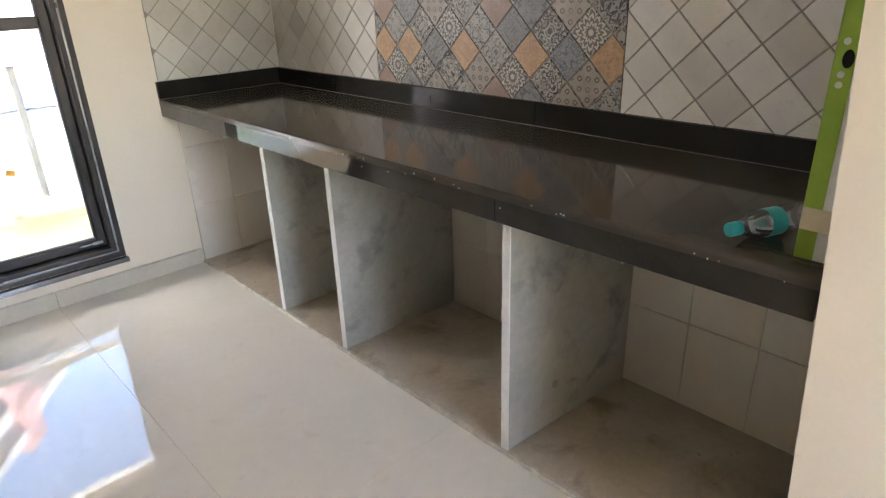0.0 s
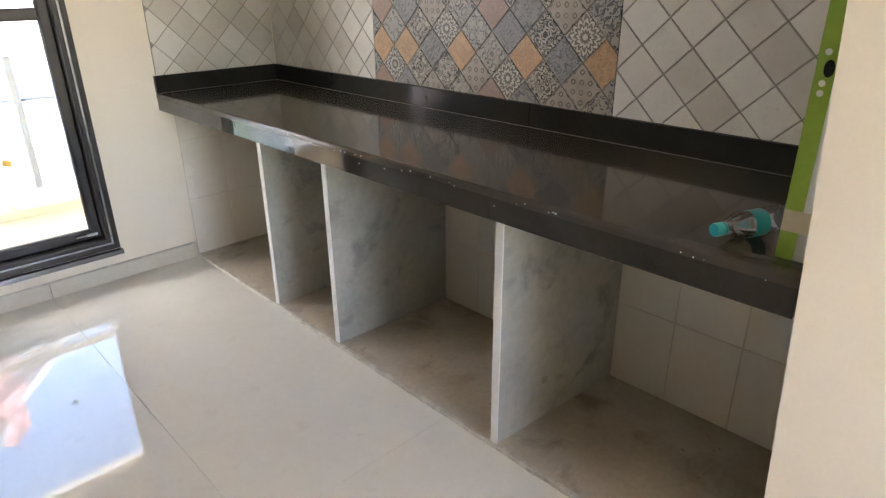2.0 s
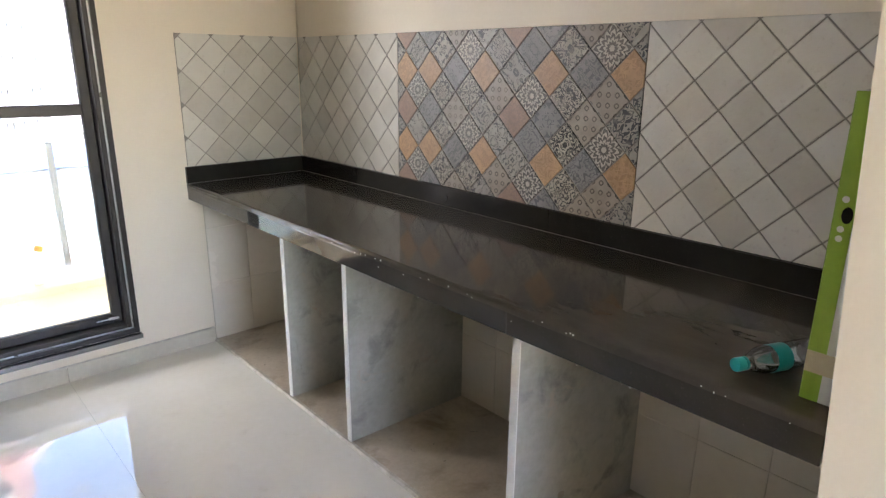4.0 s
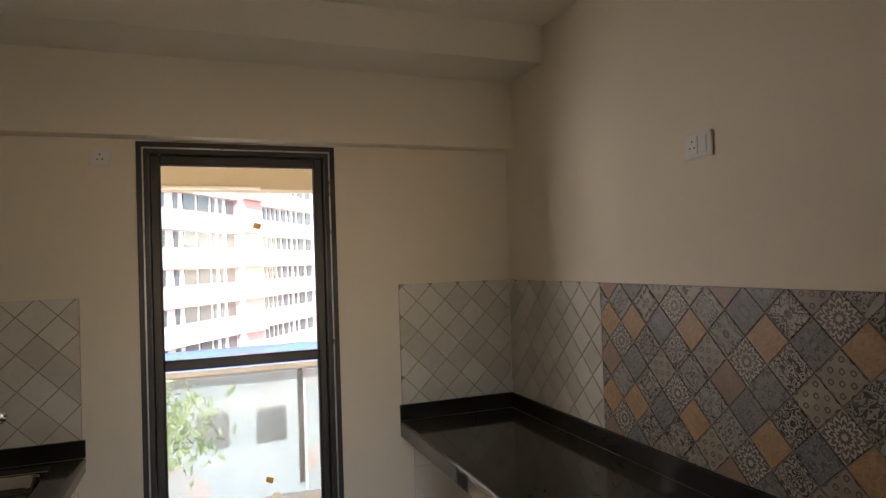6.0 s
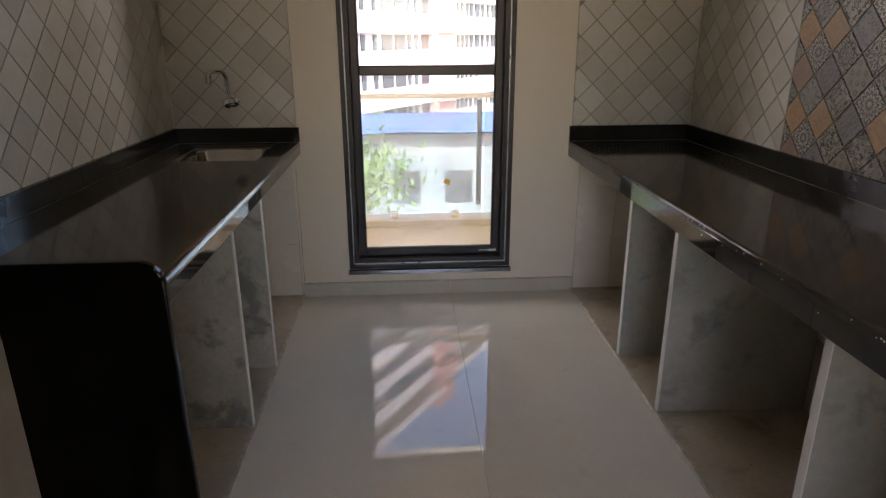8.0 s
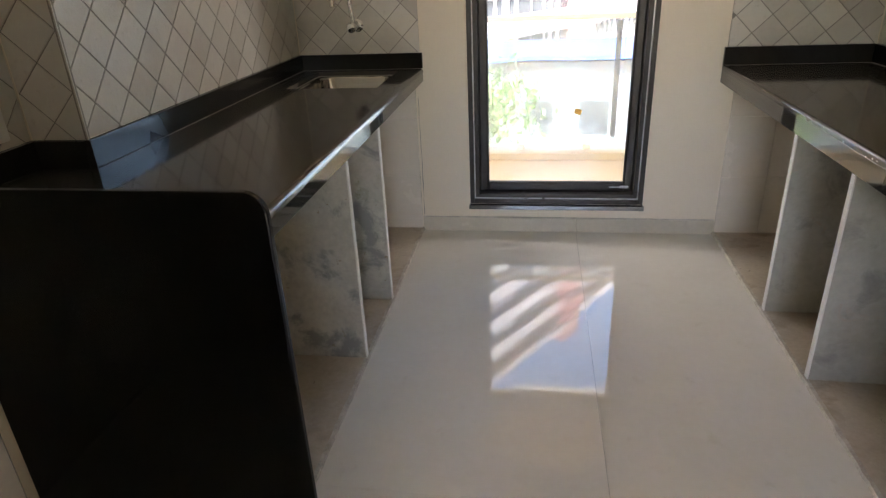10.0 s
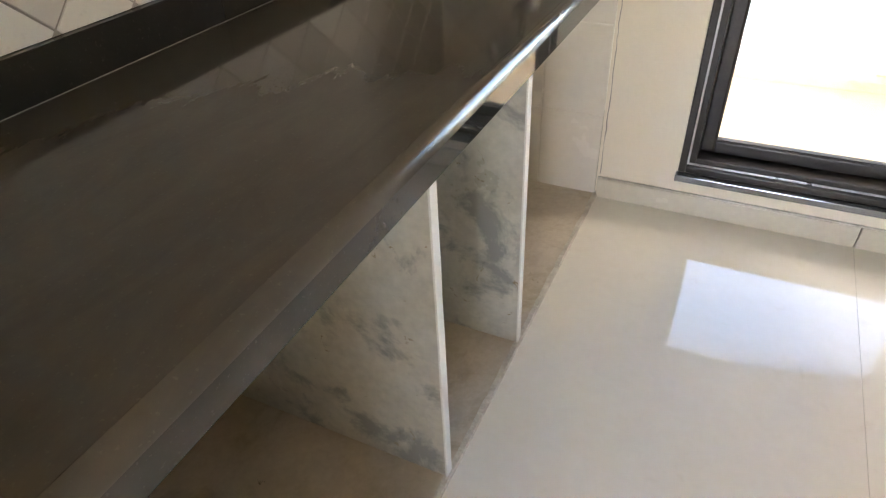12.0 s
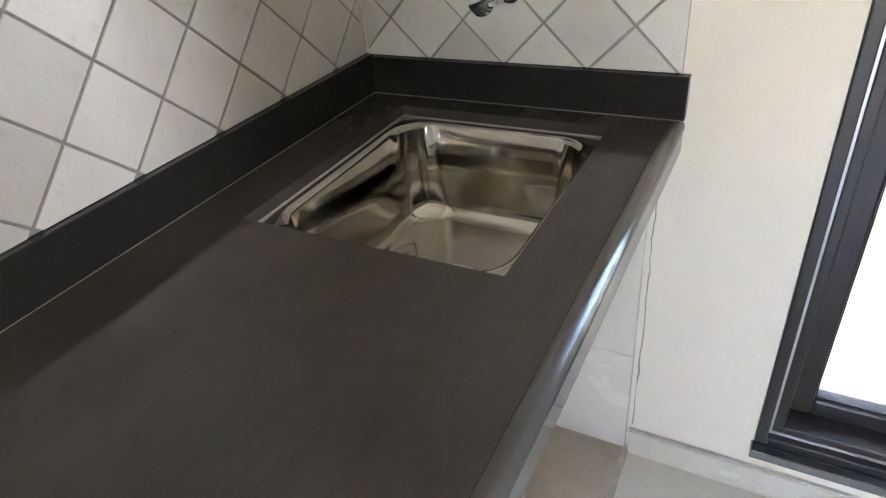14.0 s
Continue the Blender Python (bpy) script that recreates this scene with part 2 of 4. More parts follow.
M_BOTTLE = pane_material("clear_bottle_plastic", (0.90, 0.93, 0.95), 0.14, (0.75, 0.8, 0.82))


def white_tile():
    m, n, l, p = mat("textured_off_white_tile")
    o = coords(n)
    info = n.new("ShaderNodeObjectInfo")
    w = worldpos(n)
    big = noise_tex(n, l, 7, 5, 0.6, w)
    fine = noise_tex(n, l, 45, 5, 0.65, w)
    f = math_node(n, l, 'MULTIPLY_ADD', info.outputs["Random"], 0.45, math_node(n, l, 'MULTIPLY', big.outputs[0], 0.55))
    r = ramp(n, [(0.2, (0.52, 0.485, 0.42)), (0.5, (0.63, 0.595, 0.525)), (0.85, (0.71, 0.68, 0.61))])
    l.new(f, r.inputs[0])
    sr = ramp(n, [(0.58, (0, 0, 0)), (0.74, (1, 1, 1))])
    l.new(fine.outputs[0], sr.inputs[0])
    col = mixc(n, l, math_node(n, l, 'MULTIPLY', sr.outputs[0], 0.42), r.outputs[0], (0.45, 0.40, 0.33))
    l.new(col, p.inputs["Base Color"])
    p.inputs["Roughness"].default_value = 0.42
    bump(n, l, math_node(n, l, 'ADD', fine.outputs[0], math_node(n, l, 'MULTIPLY', big.outputs[0], 1.5)), 0.45, 0.0025, p)
    return m


def ornament(name, kind, ground, ink, amount=1.0):
    """Printed tile: an ornament in ink over a mottled ground, drawn round the tile's own centre (local x and y, half side 0.05)."""
    m, n, l, p = mat(name)
    o = coords(n)
    sep = n.new("ShaderNodeSeparateXYZ")
    l.new(o, sep.inputs[0])
    mm = lambda op, a, b=0.0, c=None: math_node(n, l, op, a, b, c)
    x, y = mm('MULTIPLY', sep.outputs[0], 1.25), mm('MULTIPLY', sep.outputs[1], 1.25)
    r = mm('SQRT', mm('ADD', mm('MULTIPLY', x, x), mm('MULTIPLY', y, y)))
    th = mm('ARCTAN2', y, x)
    w = worldpos(n)
    wob = noise_tex(n, l, 30, 3, 0.6, w)
    info = n.new("ShaderNodeObjectInfo")
    mir = n.new("ShaderNodeCombineXYZ")
    l.new(mm('ABSOLUTE', x), mir.inputs[0])
    l.new(mm('ABSOLUTE', y), mir.inputs[1])
    l.new(mm('MULTIPLY', info.outputs["Random"], 3.0), mir.inputs[2])

    def curls(scale, lines, width):
        cn = noise_tex(n, l, scale, 1, 0.4, mir.outputs[0], 0.8)
        fr = mm('FRACT', mm('MULTIPLY', cn.outputs[0], lines))
        return mm('LESS_THAN', mm('ABSOLUTE', mm('SUBTRACT', fr, 0.5)), width)
    if kind == "medallion":
        petals = mm('ABSOLUTE', mm('SINE', mm('MULTIPLY', th, 6.0)))
        edge = mm('MULTIPLY_ADD', petals, 0.012, 0.030)
        rings = mm('SINE', mm('MULTIPLY', mm('DIVIDE', r, edge), 9.5))
        rays = mm('MULTIPLY', mm('SINE', mm('MULTIPLY', th, 24.0)), mm('GREATER_THAN', r, 0.016))
        mask = mm('GREATER_THAN', mm('ADD', rings, mm('MULTIPLY', rays, 0.55)), 0.15)
    elif kind == "scroll":
        mask = curls(40, 4.5, 0.25)
    elif kind == "leaf":
        mask = curls(31, 4.0, 0.17)
    elif kind == "drops":
        a = mm('SINE', mm('MULTIPLY', x, 110.0))
        b = mm('SINE', mm('MULTIPLY', y, 110.0))
        prod = mm('MULTIPLY', a, b)
        mask = mm('MULTIPLY', mm('GREATER_THAN', prod, 0.35), mm('LESS_THAN', prod, 0.8))
    else:
        mask = curls(36, 4.0, 0.2)
    worn = ramp(n, [(0.34, (0.55, 0.55, 0.55)), (0.50, (1, 1, 1))])
    l.new(wob.outputs[0], worn.inputs[0])
    f = mm('MULTIPLY', mm('MULTIPLY', mask, worn.outputs[0]), amount)
    big = noise_tex(n, l, 18, 5, 0.65, w)
    g = ramp(n, [(0.3, tuple(c * 0.72 for c in ground)), (0.7, tuple(c * 1.05 for c in ground))])
    l.new(big.outputs[0], g.inputs[0])
    tone = mixc(n, l, mm('MULTIPLY', info.outputs["Random"], 0.30), g.outputs[0], (0.22, 0.185, 0.15))
    l.new(mixc(n, l, f, tone, ink), p.inputs["Base Color"])
    p.inputs["Roughness"].default_value = 0.45
    bump(n, l, big.outputs[0], 0.12, 0.001, p)
    return m


M_TILE = white_tile()
CREAM_INK, DARK_INK = (0.42, 0.38, 0.31), (0.055, 0.05, 0.048)
ORN = {
    "A": ornament("medallion_tile", "medallion", (0.11, 0.10, 0.09), (0.50, 0.46, 0.38), 1.0),
    "B": ornament("scroll_tile", "scroll", (0.47, 0.43, 0.34), (0.022, 0.02, 0.019), 1.0),
    "C": ornament("leaf_tile", "leaf", (0.37, 0.345, 0.29), (0.045, 0.045, 0.046), 1.0),
    "D": ornament("orange_tile", "worn", (0.56, 0.34, 0.16), (0.26, 0.15, 0.07), 0.5),
    "E": ornament("blue_grey_tile", "leaf", (0.25, 0.245, 0.238), (0.085, 0.086, 0.09), 0.85),
    "F": ornament("drop_tile", "drops", (0.37, 0.32, 0.25), (0.10, 0.08, 0.06), 0.95),
    "P": ornament("faded_rust_tile", "medallion", (0.37, 0.235, 0.165), (0.22, 0.15, 0.12), 0.6),
}


# ---- mesh helpers ----
def box(bm, lo, hi, bev=0.0, seg=2):
    lo, hi = Vector(lo), Vector(hi)
    r = bmesh.ops.create_cube(bm, size=1.0, matrix=Matrix.LocRotScale((lo + hi) / 2, None, hi - lo))
    if bev:
        es = list({e for v in r["verts"] for e in v.link_edges})
        bmesh.ops.bevel(bm, geom=es, offset=bev, segments=seg, profile=0.5, affect='EDGES')
    return bm


def boxes(*bs, bev=0.0, seg=2):
    bm = bmesh.new()
    for lo, hi in bs:
        box(bm, lo, hi, bev, seg)
    return bm


def cyl(bm, a, b, r, r2=None, n=24, caps=True):
    a, b = Vector(a), Vector(b)
    d = b - a
    m = Matrix.Translation((a + b) / 2) @ d.to_track_quat('Z', 'Y').to_matrix().to_4x4()
    bmesh.ops.create_cone(bm, cap_ends=caps, segments=n, radius1=r, radius2=r if r2 is None else r2, depth=d.length, matrix=m)
    return bm


def lathe(bm, profile, m, n=28, caps=True):
    """Rings of (radius, height) about local z, placed by m."""
    rings = []
    for r, h in profile:
        rings.append([bm.verts.new(m @ Vector((r * math.cos(2 * math.pi * i / n), r * math.sin(2 * math.pi * i / n), h))) for i in range(n)])
    for a, b in zip(rings, rings[1:]):
        for i in range(n):
            bm.faces.new((a[i], a[(i + 1) % n], b[(i + 1) % n], b[i]))
    for ring in (rings[0], rings[-1]) if caps else ():
        try:
            bm.faces.new(ring)
        except ValueError:
            pass
    bmesh.ops.recalc_face_normals(bm, faces=bm.faces)
    return bm


def tube(bm, pts, r, n=14):
    pts = [Vector(p) for p in pts]
    rings = []
    for i, p in enumerate(pts):
        d = (pts[min(i + 1, len(pts) - 1)] - pts[max(i - 1, 0)]).normalized()
        q = d.to_track_quat('Z', 'X')
        rings.append([bm.verts.new(p + q @ Vector((r * math.cos(2 * math.pi * k / n), r * math.sin(2 * math.pi * k / n), 0))) for k in range(n)])
    for a, b in zip(rings, rings[1:]):
        for k in range(n):
            bm.faces.new((a[k], a[(k + 1) % n], b[(k + 1) % n], b[k]))
    bm.faces.new(rings[0])
    bm.faces.new(rings[-1])
    bmesh.ops.recalc_face_normals(bm, faces=bm.faces)
    return bm


def solid(name, bm, material, smooth=False):
    me = bpy.data.meshes.new(name)
    bm.to_mesh(me)
    bm.free()
    me.materials.append(material)
    if smooth:
        for p in me.polygons:
            p.use_smooth = True
        me.set_sharp_from_angle(angle=radians(38))
    return new(name, me)


def thing(name, at, label, category, group="", kind=""):
    e = new(name)
    e.empty_display_size = 0.05
    e.location = at
    bpy.context.view_layer.update()
    return tagged(e, label, category, group, kind)


def part(name, bm, material, parent, label="", smooth=False):
    """One mesh, given in world coordinates, under its thing."""
    ob = solid(name, bm, material, smooth)
    ob.parent = parent
    if parent.parent is None:              # parts of parts share their part's frame
        ob.matrix_parent_inverse = Matrix.Translation(-parent.location)
    if label:
        tagged(ob, label)
    return ob


def structure(name, bm, material, label, category):
    return tagged(solid(name, bm, material), label, category, kind="structure")


# ---- the plan ----
XL, XR, YW = -0.13, 2.56, 3.445          # left wall, right wall, window wall
XA, YP = -0.30, 1.800                    # wall behind the recess, end of the thick left wall
DY0, DY1 = 0.47, 0.612                   # doorway wall
JL, JR = 0.779, 1.90                     # its jambs
ZC, ZS = 2.78, 2.60                      # ceiling, underside of the window beam
WX0, WX1, WZ0, WZ1 = 0.722, 1.614, 0.153, 2.237
TOP, TL = 0.850, 0.864                   # worktops, right and left
FR, FL = 1.911, 0.503                    # worktop fronts
PR, PL = 1.978, 0.460                    # divider fronts
YE = 1.428                               # outer face of the end panel

structure("wall_window", boxes(((-0.5, YW, -0.1), (WX0, YW + 0.2, ZC + 0.1)), ((WX1, YW, -0.1), (2.8, YW + 0.2, ZC + 0.1)),
          ((WX0, YW, -0.1), (WX1, YW + 0.2, WZ0)), ((WX0, YW, WZ1), (WX1, YW + 0.2, ZC + 0.1))), M_WALL, "cream painted wall with a tall window opening", "wall")
structure("wall_right", boxes(((XR, -2.6, -0.1), (XR + 0.2, YW, ZC + 0.1))), M_WALL, "cream painted plaster side wall", "wall")
structure("wall_left", boxes(((-0.5, YP, -0.1), (XL, YW, ZC + 0.1)), ((-0.5, 0.522, -0.1), (XA, YP, ZC + 0.1))), M_WALL, "cream painted side wall with a recess", "wall")
structure("wall_doorway_left", boxes(((-0.5, DY0, -0.1), (JL, 0.522, ZC + 0.1))), M_WALL, "cream plastered wall beside the doorway", "wall")
# added dark strip; its colour stands in for shade on the wall end
structure("trim_doorway", boxes(((JL - 0.11, DY0 - 0.014, 0.0), (JL + 0.001, DY0 - 0.0005, 2.2)), ((JL + 0.0005, DY0 - 0.014, 0.0), (JL + 0.006, 0.520, 2.2)), bev=0.002), M_JAMB_SHADE, "added grey-brown strip for the shaded doorway edge", "door lining")
bm = boxes(((JR, 0.16, -0.1), (XR, DY1, ZC + 0.1)))
for v in bm.verts:                        # the plaster of this jamb is out of plumb
    if v.co.y > 0.5:
        v.co.y += 0.058 * (v.co.z - 0.75)
structure("wall_doorway_right", bm, M_WALL, "cream plastered wall end beside the doorway", "wall")
structure("lintel_doorway", boxes(((JL, DY0, 2.2), (JR, DY1, ZC + 0.1))), M_WALL, "cream wall above the doorway", "wall")
structure("ceiling", boxes(((-0.5, DY0, ZC), (2.8, YW, ZC + 0.15))), M_CEIL, "plain off-white kitchen ceiling", "ceiling")
structure("beam_window", boxes(((XA - 0.1, 3.0, ZS), (XR, YW, ZC))), M_CEIL, "off-white ceiling beam along the window wall", "beam")
structure("beam_lower", boxes(((XL, 3.345, 2.243), (XR, YW, ZS)), bev=0.004), M_WALL, "cream lintel band above the window", "beam")
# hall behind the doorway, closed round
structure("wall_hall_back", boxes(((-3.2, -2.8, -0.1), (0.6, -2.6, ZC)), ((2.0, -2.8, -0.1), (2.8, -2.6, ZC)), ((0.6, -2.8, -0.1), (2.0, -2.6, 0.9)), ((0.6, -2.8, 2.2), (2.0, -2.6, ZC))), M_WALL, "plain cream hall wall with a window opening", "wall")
structure("wall_hall_left", boxes(((-3.2, -2.6, -0.1), (-3.0, DY0, ZC))), M_WALL, "plain cream hall wall", "wall")
structure("wall_hall_front", boxes(((-3.2, DY0, -0.1), (-0.5, DY0 + 0.12, ZC))), M_WALL, "plain cream hall wall", "wall")
structure("ceiling_hall", boxes(((-3.2, -2.8, ZC), (2.8, DY0, ZC + 0.15))), M_CEIL, "plain off-white hall ceiling", "ceiling")
floor = structure("floor", boxes(((-3.2, -2.8, -0.12), (2.8, YW, -0.012))), M_JOINT, "cream polished tile floor with thin joints", "floor")

# ---- window ----
win = tagged(thing("window_1", (1.168, YW, WZ0), "tall dark bronze aluminium window with a transom", "window", kind="structure"))


def ring(bm, x0, x1, z0, z1, w, y0, y1, bev=0.003):
    box(bm, (x0, y0, z0), (x0 + w, y1, z1), bev)
    box(bm, (x1 - w, y0, z0), (x1, y1, z1), bev)
    box(bm, (x0 + w, y0, z0), (x1 - w, y1, z0 + w), bev)
    box(bm, (x0 + w, y0, z1 - w), (x1 - w, y1, z1), bev)
    return bm


part("window_frame", ring(bmesh.new(), WX0 + 0.001, WX1 - 0.001, WZ0 + 0.001, WZ1 - 0.001, 0.022, YW - 0.006, YW + 0.15), M_FRAME, win)
part("track", ring(bmesh.new(), WX0 + 0.023, WX1 - 0.023, WZ0 + 0.023, WZ1 - 0.023, 0.006, YW + 0.010, YW + 0.14, 0.001), M_TRACK, win, "thin silver track line")
part("inner_frame", ring(bmesh.new(), WX0 + 0.029, WX1 - 0.029, WZ0 + 0.029, WZ1 - 0.029, 0.020, YW + 0.012, YW + 0.135), M_FRAME, win)
sash = part("sash", ring(bmesh.new(), WX0 + 0.050, WX1 - 0.050, WZ0 + 0.050, WZ1 - 0.050, 0.043, YW + 0.067, YW + 0.110, 0.006), M_FRAME, win)
part("transom", boxes(((0.815, YW + 0.065, 1.186), (1.521, YW + 0.112, 1.236)), bev=0.006), M_FRAME, win)
part("gasket", ring(bmesh.new(), 0.813, 1.523, 0.244, 2.146, 0.005, YW + 0.075, YW + 0.100, 0.001), M_RUBBER, sash)
part("window_sill", boxes(((WX0 - 0.004, YW - 0.030, WZ0 - 0.024), (WX1 + 0.004, YW + 0.02, WZ0 - 0.001)), bev=0.002), M_SILL, win, "narrow dusty metal sill strip")
for z0, z1 in ((0.246, 1.186), (1.236, 2.144)):
    g = part("pane", boxes(((0.812, YW + 0.085, z0), (1.524, YW + 0.090, z1))), M_GLASS, sash)
    g.visible_shadow = False
part("sash_latch", boxes(((1.50, YW + 0.057, 0.222), (1.545, YW + 0.067, 0.234)), ((1.44, YW + 0.055, 0.226), (1.505, YW + 0.063, 0.231)), bev=0.002), M_TRACK, sash, "small metal stay at the sash corner")
for (x, z) in ((1.243, 1.855), (1.27, 0.62)):
    bm = boxes(((-0.017, -0.0006, -0.013), (0.017, 0.0006, 0.013)))
    bmesh.ops.rotate(bm, verts=bm.verts, matrix=Matrix.Rotation(0.35, 3, 'Y'))
    bmesh.ops.translate(bm, verts=bm.verts, vec=(x, YW + 0.0835, z))
    part("sticker", bm, M_STICKER, win, "small yellowed paper sticker")

# ---- skirting ----
sk = thing("baseboard", (1.2, YW, 0), "cream tile skirting along the window wall", "skirting", kind="structure")
for x0, x1 in ((PL + 0.004, 1.281), (1.284, PR - 0.002)):
    part("skirting_tile", boxes(((x0, YW - 0.013, -0.004), (x1, YW + 0.001, 0.074)), bev=0.003), M_SKIRT, sk)
part("cement_line", boxes(((PL + 0.004, YW - 0.009, 0.074), (PR - 0.004, YW + 0.001, 0.078))), M_TRIM, sk)

# ---- crack beside the sink cabinet ----
bm = bmesh.new()
pr = None
for i in range(61):
    z = 0.088 + (0.72 - 0.088) * i / 60
    x = PL + 0.010 + 0.007 * noise.noise((0, z * 9, 4)) + 0.003 * noise.noise((3, z * 40, 4))
    w = 0.0006 + 0.0022 * max(0, noise.noise((7, z * 13, 1)) + 0.25)
    q = [bm.verts.new((x - w, YW - 0.0006, z)), bm.verts.new((x + w, YW - 0.0006, z))]
    if pr:
        bm.faces.new((pr[0], pr[1], q[1], q[0]))
    pr = q
structure("trim_crack", bm, M_GROUT, "thin ragged plaster crack beside the tiles", "crack")

# ---- worktops ----
def edge_round(bm, sel, r, seg=3):
    es = [e for e in bm.edges if sel(e)]
    bmesh.ops.bevel(bm, geom=es, offset=r, segments=seg, profile=0.5, affect='EDGES')


def worktop_right():
    t = thing("countertop", (2.24, 2.0, TOP - 0.02), "long polished black granite worktop against the tiled wall", "countertop", "granite worktops")
    bm = boxes(((FR, DY1 + 0.008, TOP - 0.02), (XR - 0.003, YW - 0.003, TOP)))
    edge_round(bm, lambda e: all(abs(v.co.x - FR) < 1e-4 and v.co.z > TOP - 0.001 for v in e.verts), 0.010, 4)
    part("slab", bm, M_GRANITE_TOP, t)
    part("apron", boxes(((FR + 0.001, DY1 + 0.008, TOP - 0.080), (FR + 0.022, 1.340, TOP - 0.0205)), ((FR + 0.001, 1.3415, TOP - 0.080), (FR + 0.022, YW - 0.003, TOP - 0.0205)), bev=0.0015), M_GRANITE, t)
    part("upstand", boxes(((XR - 0.022, DY1 + 0.012, TOP), (XR - 0.002, 1.72, 0.929)), ((XR - 0.022, 1.7205, TOP), (XR - 0.002, YW - 0.003, 0.929)), bev=0.0015), M_GRANITE_UP, t)
    part("end_upstand", boxes(((FR, YW - 0.022, TOP), (XR - 0.0225, YW - 0.002, 0.929)), bev=0.0015), M_GRANITE_UP, t)
    part("cement_joint", boxes(((XR - 0.0230, DY1 + 0.03, TOP + 0.0002), (XR - 0.021, YW - 0.022, TOP + 0.0010)), ((FR + 0.004, YW - 0.024, TOP + 0.0005), (XR - 0.022, YW - 0.021, TOP + 0.0010))), M_GROUT, t)
    rnd = random.Random(5)
    bm = bmesh.new()
    for _ in range(34):
        y, w = rnd.uniform(0.66, 2.3), rnd.uniform(0.001, 0.004)
        z = TOP - 0.0105 - abs(rnd.gauss(0, 0.012)) if rnd.random() < 0.7 else TOP - 0.083
        box(bm, (FR + 0.0002 if z < TOP - 0.0206 else FR - 0.0006, y, z), (FR + 0.0016, y + w, z + rnd.uniform(0.001, 0.003)))
    tagged(part("chips", bm, M_EDGE, t, "tiny pale chips along the stone edge"), kind="stuff")
    bm = cyl(bmesh.new(), (XR - 0.0235, 2.255, 0.884), (XR - 0.0215, 2.255, 0.884), 0.011)
    part("pipe_hole", bm, M_HOLE, t, "round hole drilled through the upstand")
    return t


SX0, SX1, SY0, SY1 = -0.012, 0.393, 2.922, 3.372   # sink opening


def worktop_left():
    t = thing("countertop", (0.2, 2.4, TL - 0.02), "polished black granite worktop with a sink cut-out", "countertop", "granite worktops")
    ys, xl = YE + 0.021, XL + 0.003
    bm = bmesh.new()
    gx = [xl, SX0, SX1, FL - 0.0225]
    gy = [ys, SY0, SY1, YW - 0.003]
    V = {}
    for i, x in enumerate(gx):
        for j, y in enumerate(gy):
            for k, z in enumerate((TL - 0.02, TL)):
                V[i, j, k] = bm.verts.new((x, y, z))
    for i in range(3):
        for j in range(3):
            if (i, j) == (1, 1):
                continue
            bm.faces.new([V[i, j, 1], V[i + 1, j, 1], V[i + 1, j + 1, 1], V[i, j + 1, 1]])
            bm.faces.new([V[i, j, 0], V[i, j + 1, 0], V[i + 1, j + 1, 0], V[i + 1, j, 0]])
    for i in range(3):
        bm.faces.new([V[i, 0, 0], V[i + 1, 0, 0], V[i + 1, 0, 1], V[i, 0, 1]])
        bm.faces.new([V[i, 3, 0], V[i, 3, 1], V[i + 1, 3, 1], V[i + 1, 3, 0]])
        bm.faces.new([V[0, i, 0], V[0, i, 1], V[0, i + 1, 1], V[0, i + 1, 0]])
        bm.faces.new([V[3, i, 0], V[3, i + 1, 0], V[3, i + 1, 1], V[3, i, 1]])
    for a, b in (((1, 1), (2, 1)), ((2, 1), (2, 2)), ((2, 2), (1, 2)), ((1, 2), (1, 1))):
        bm.faces.new([V[(*a, 0)], V[(*a, 1)], V[(*b, 1)], V[(*b, 0)]])
    bmesh.ops.recalc_face_normals(bm, faces=bm.faces)
    part("slab", bm, M_GRANITE_TOP, t)
    bm = boxes(((FL - 0.022, ys, TL - 0.0205), (FL, YW - 0.003, TL)))
    edge_round(bm, lambda e: all(abs(v.co.x - FL) < 1e-4 and v.co.z > TL - 0.001 for v in e.verts), 0.0195, 7)
    ob = part("rounded_edge", bm, M_GRANITE_EDGE, t, "half-round front edge, dull and greyish", True)
    part("recess_slab", boxes(((XA + 0.003, ys, TL - 0.02), (xl - 0.0005, YP - 0.003, TL))), M_GRANITE_TOP, t)
    part("apron", boxes(((FL - 0.024, ys, TL - 0.064), (FL - 0.002, YW - 0.003, TL - 0.0205)), bev=0.002), M_GRANITE, t)
    part("upstand", boxes(((XL + 0.002, YP - 0.02, TL), (XL + 0.022, 2.43, 0.940)), ((XL + 0.002, 2.4305, TL), (XL + 0.022, YW - 0.003, 0.940)), bev=0.0015), M_GRANITE_UP, t)
    part("end_upstand", boxes(((XL + 0.0225, YW - 0.022, TL), (FL, YW - 0.002, 0.938)), bev=0.0015), M_GRANITE_UP, t)
    part("recess_upstand", boxes(((XA + 0.002, ys, TL), (XA + 0.022, YP - 0.003, 0.938)), ((XA + 0.0225, YP - 0.022, TL), (XL + 0.0015, YP - 0.002, 0.938)), bev=0.0015), M_GRANITE_UP, t)
    part("cement_joint", boxes(((XL + 0.021, YP, TL + 0.0005), (XL + 0.0235, YW - 0.022, TL + 0.0010)), ((XL + 0.022, YW - 0.024, TL + 0.0005), (FL - 0.004, YW - 0.021, TL + 0.0010))), M_GROUT, t)
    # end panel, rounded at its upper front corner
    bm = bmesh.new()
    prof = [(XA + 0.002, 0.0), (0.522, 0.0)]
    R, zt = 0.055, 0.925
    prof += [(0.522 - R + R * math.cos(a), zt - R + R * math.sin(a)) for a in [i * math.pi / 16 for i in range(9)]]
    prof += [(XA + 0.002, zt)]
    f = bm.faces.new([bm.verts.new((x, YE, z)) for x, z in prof])
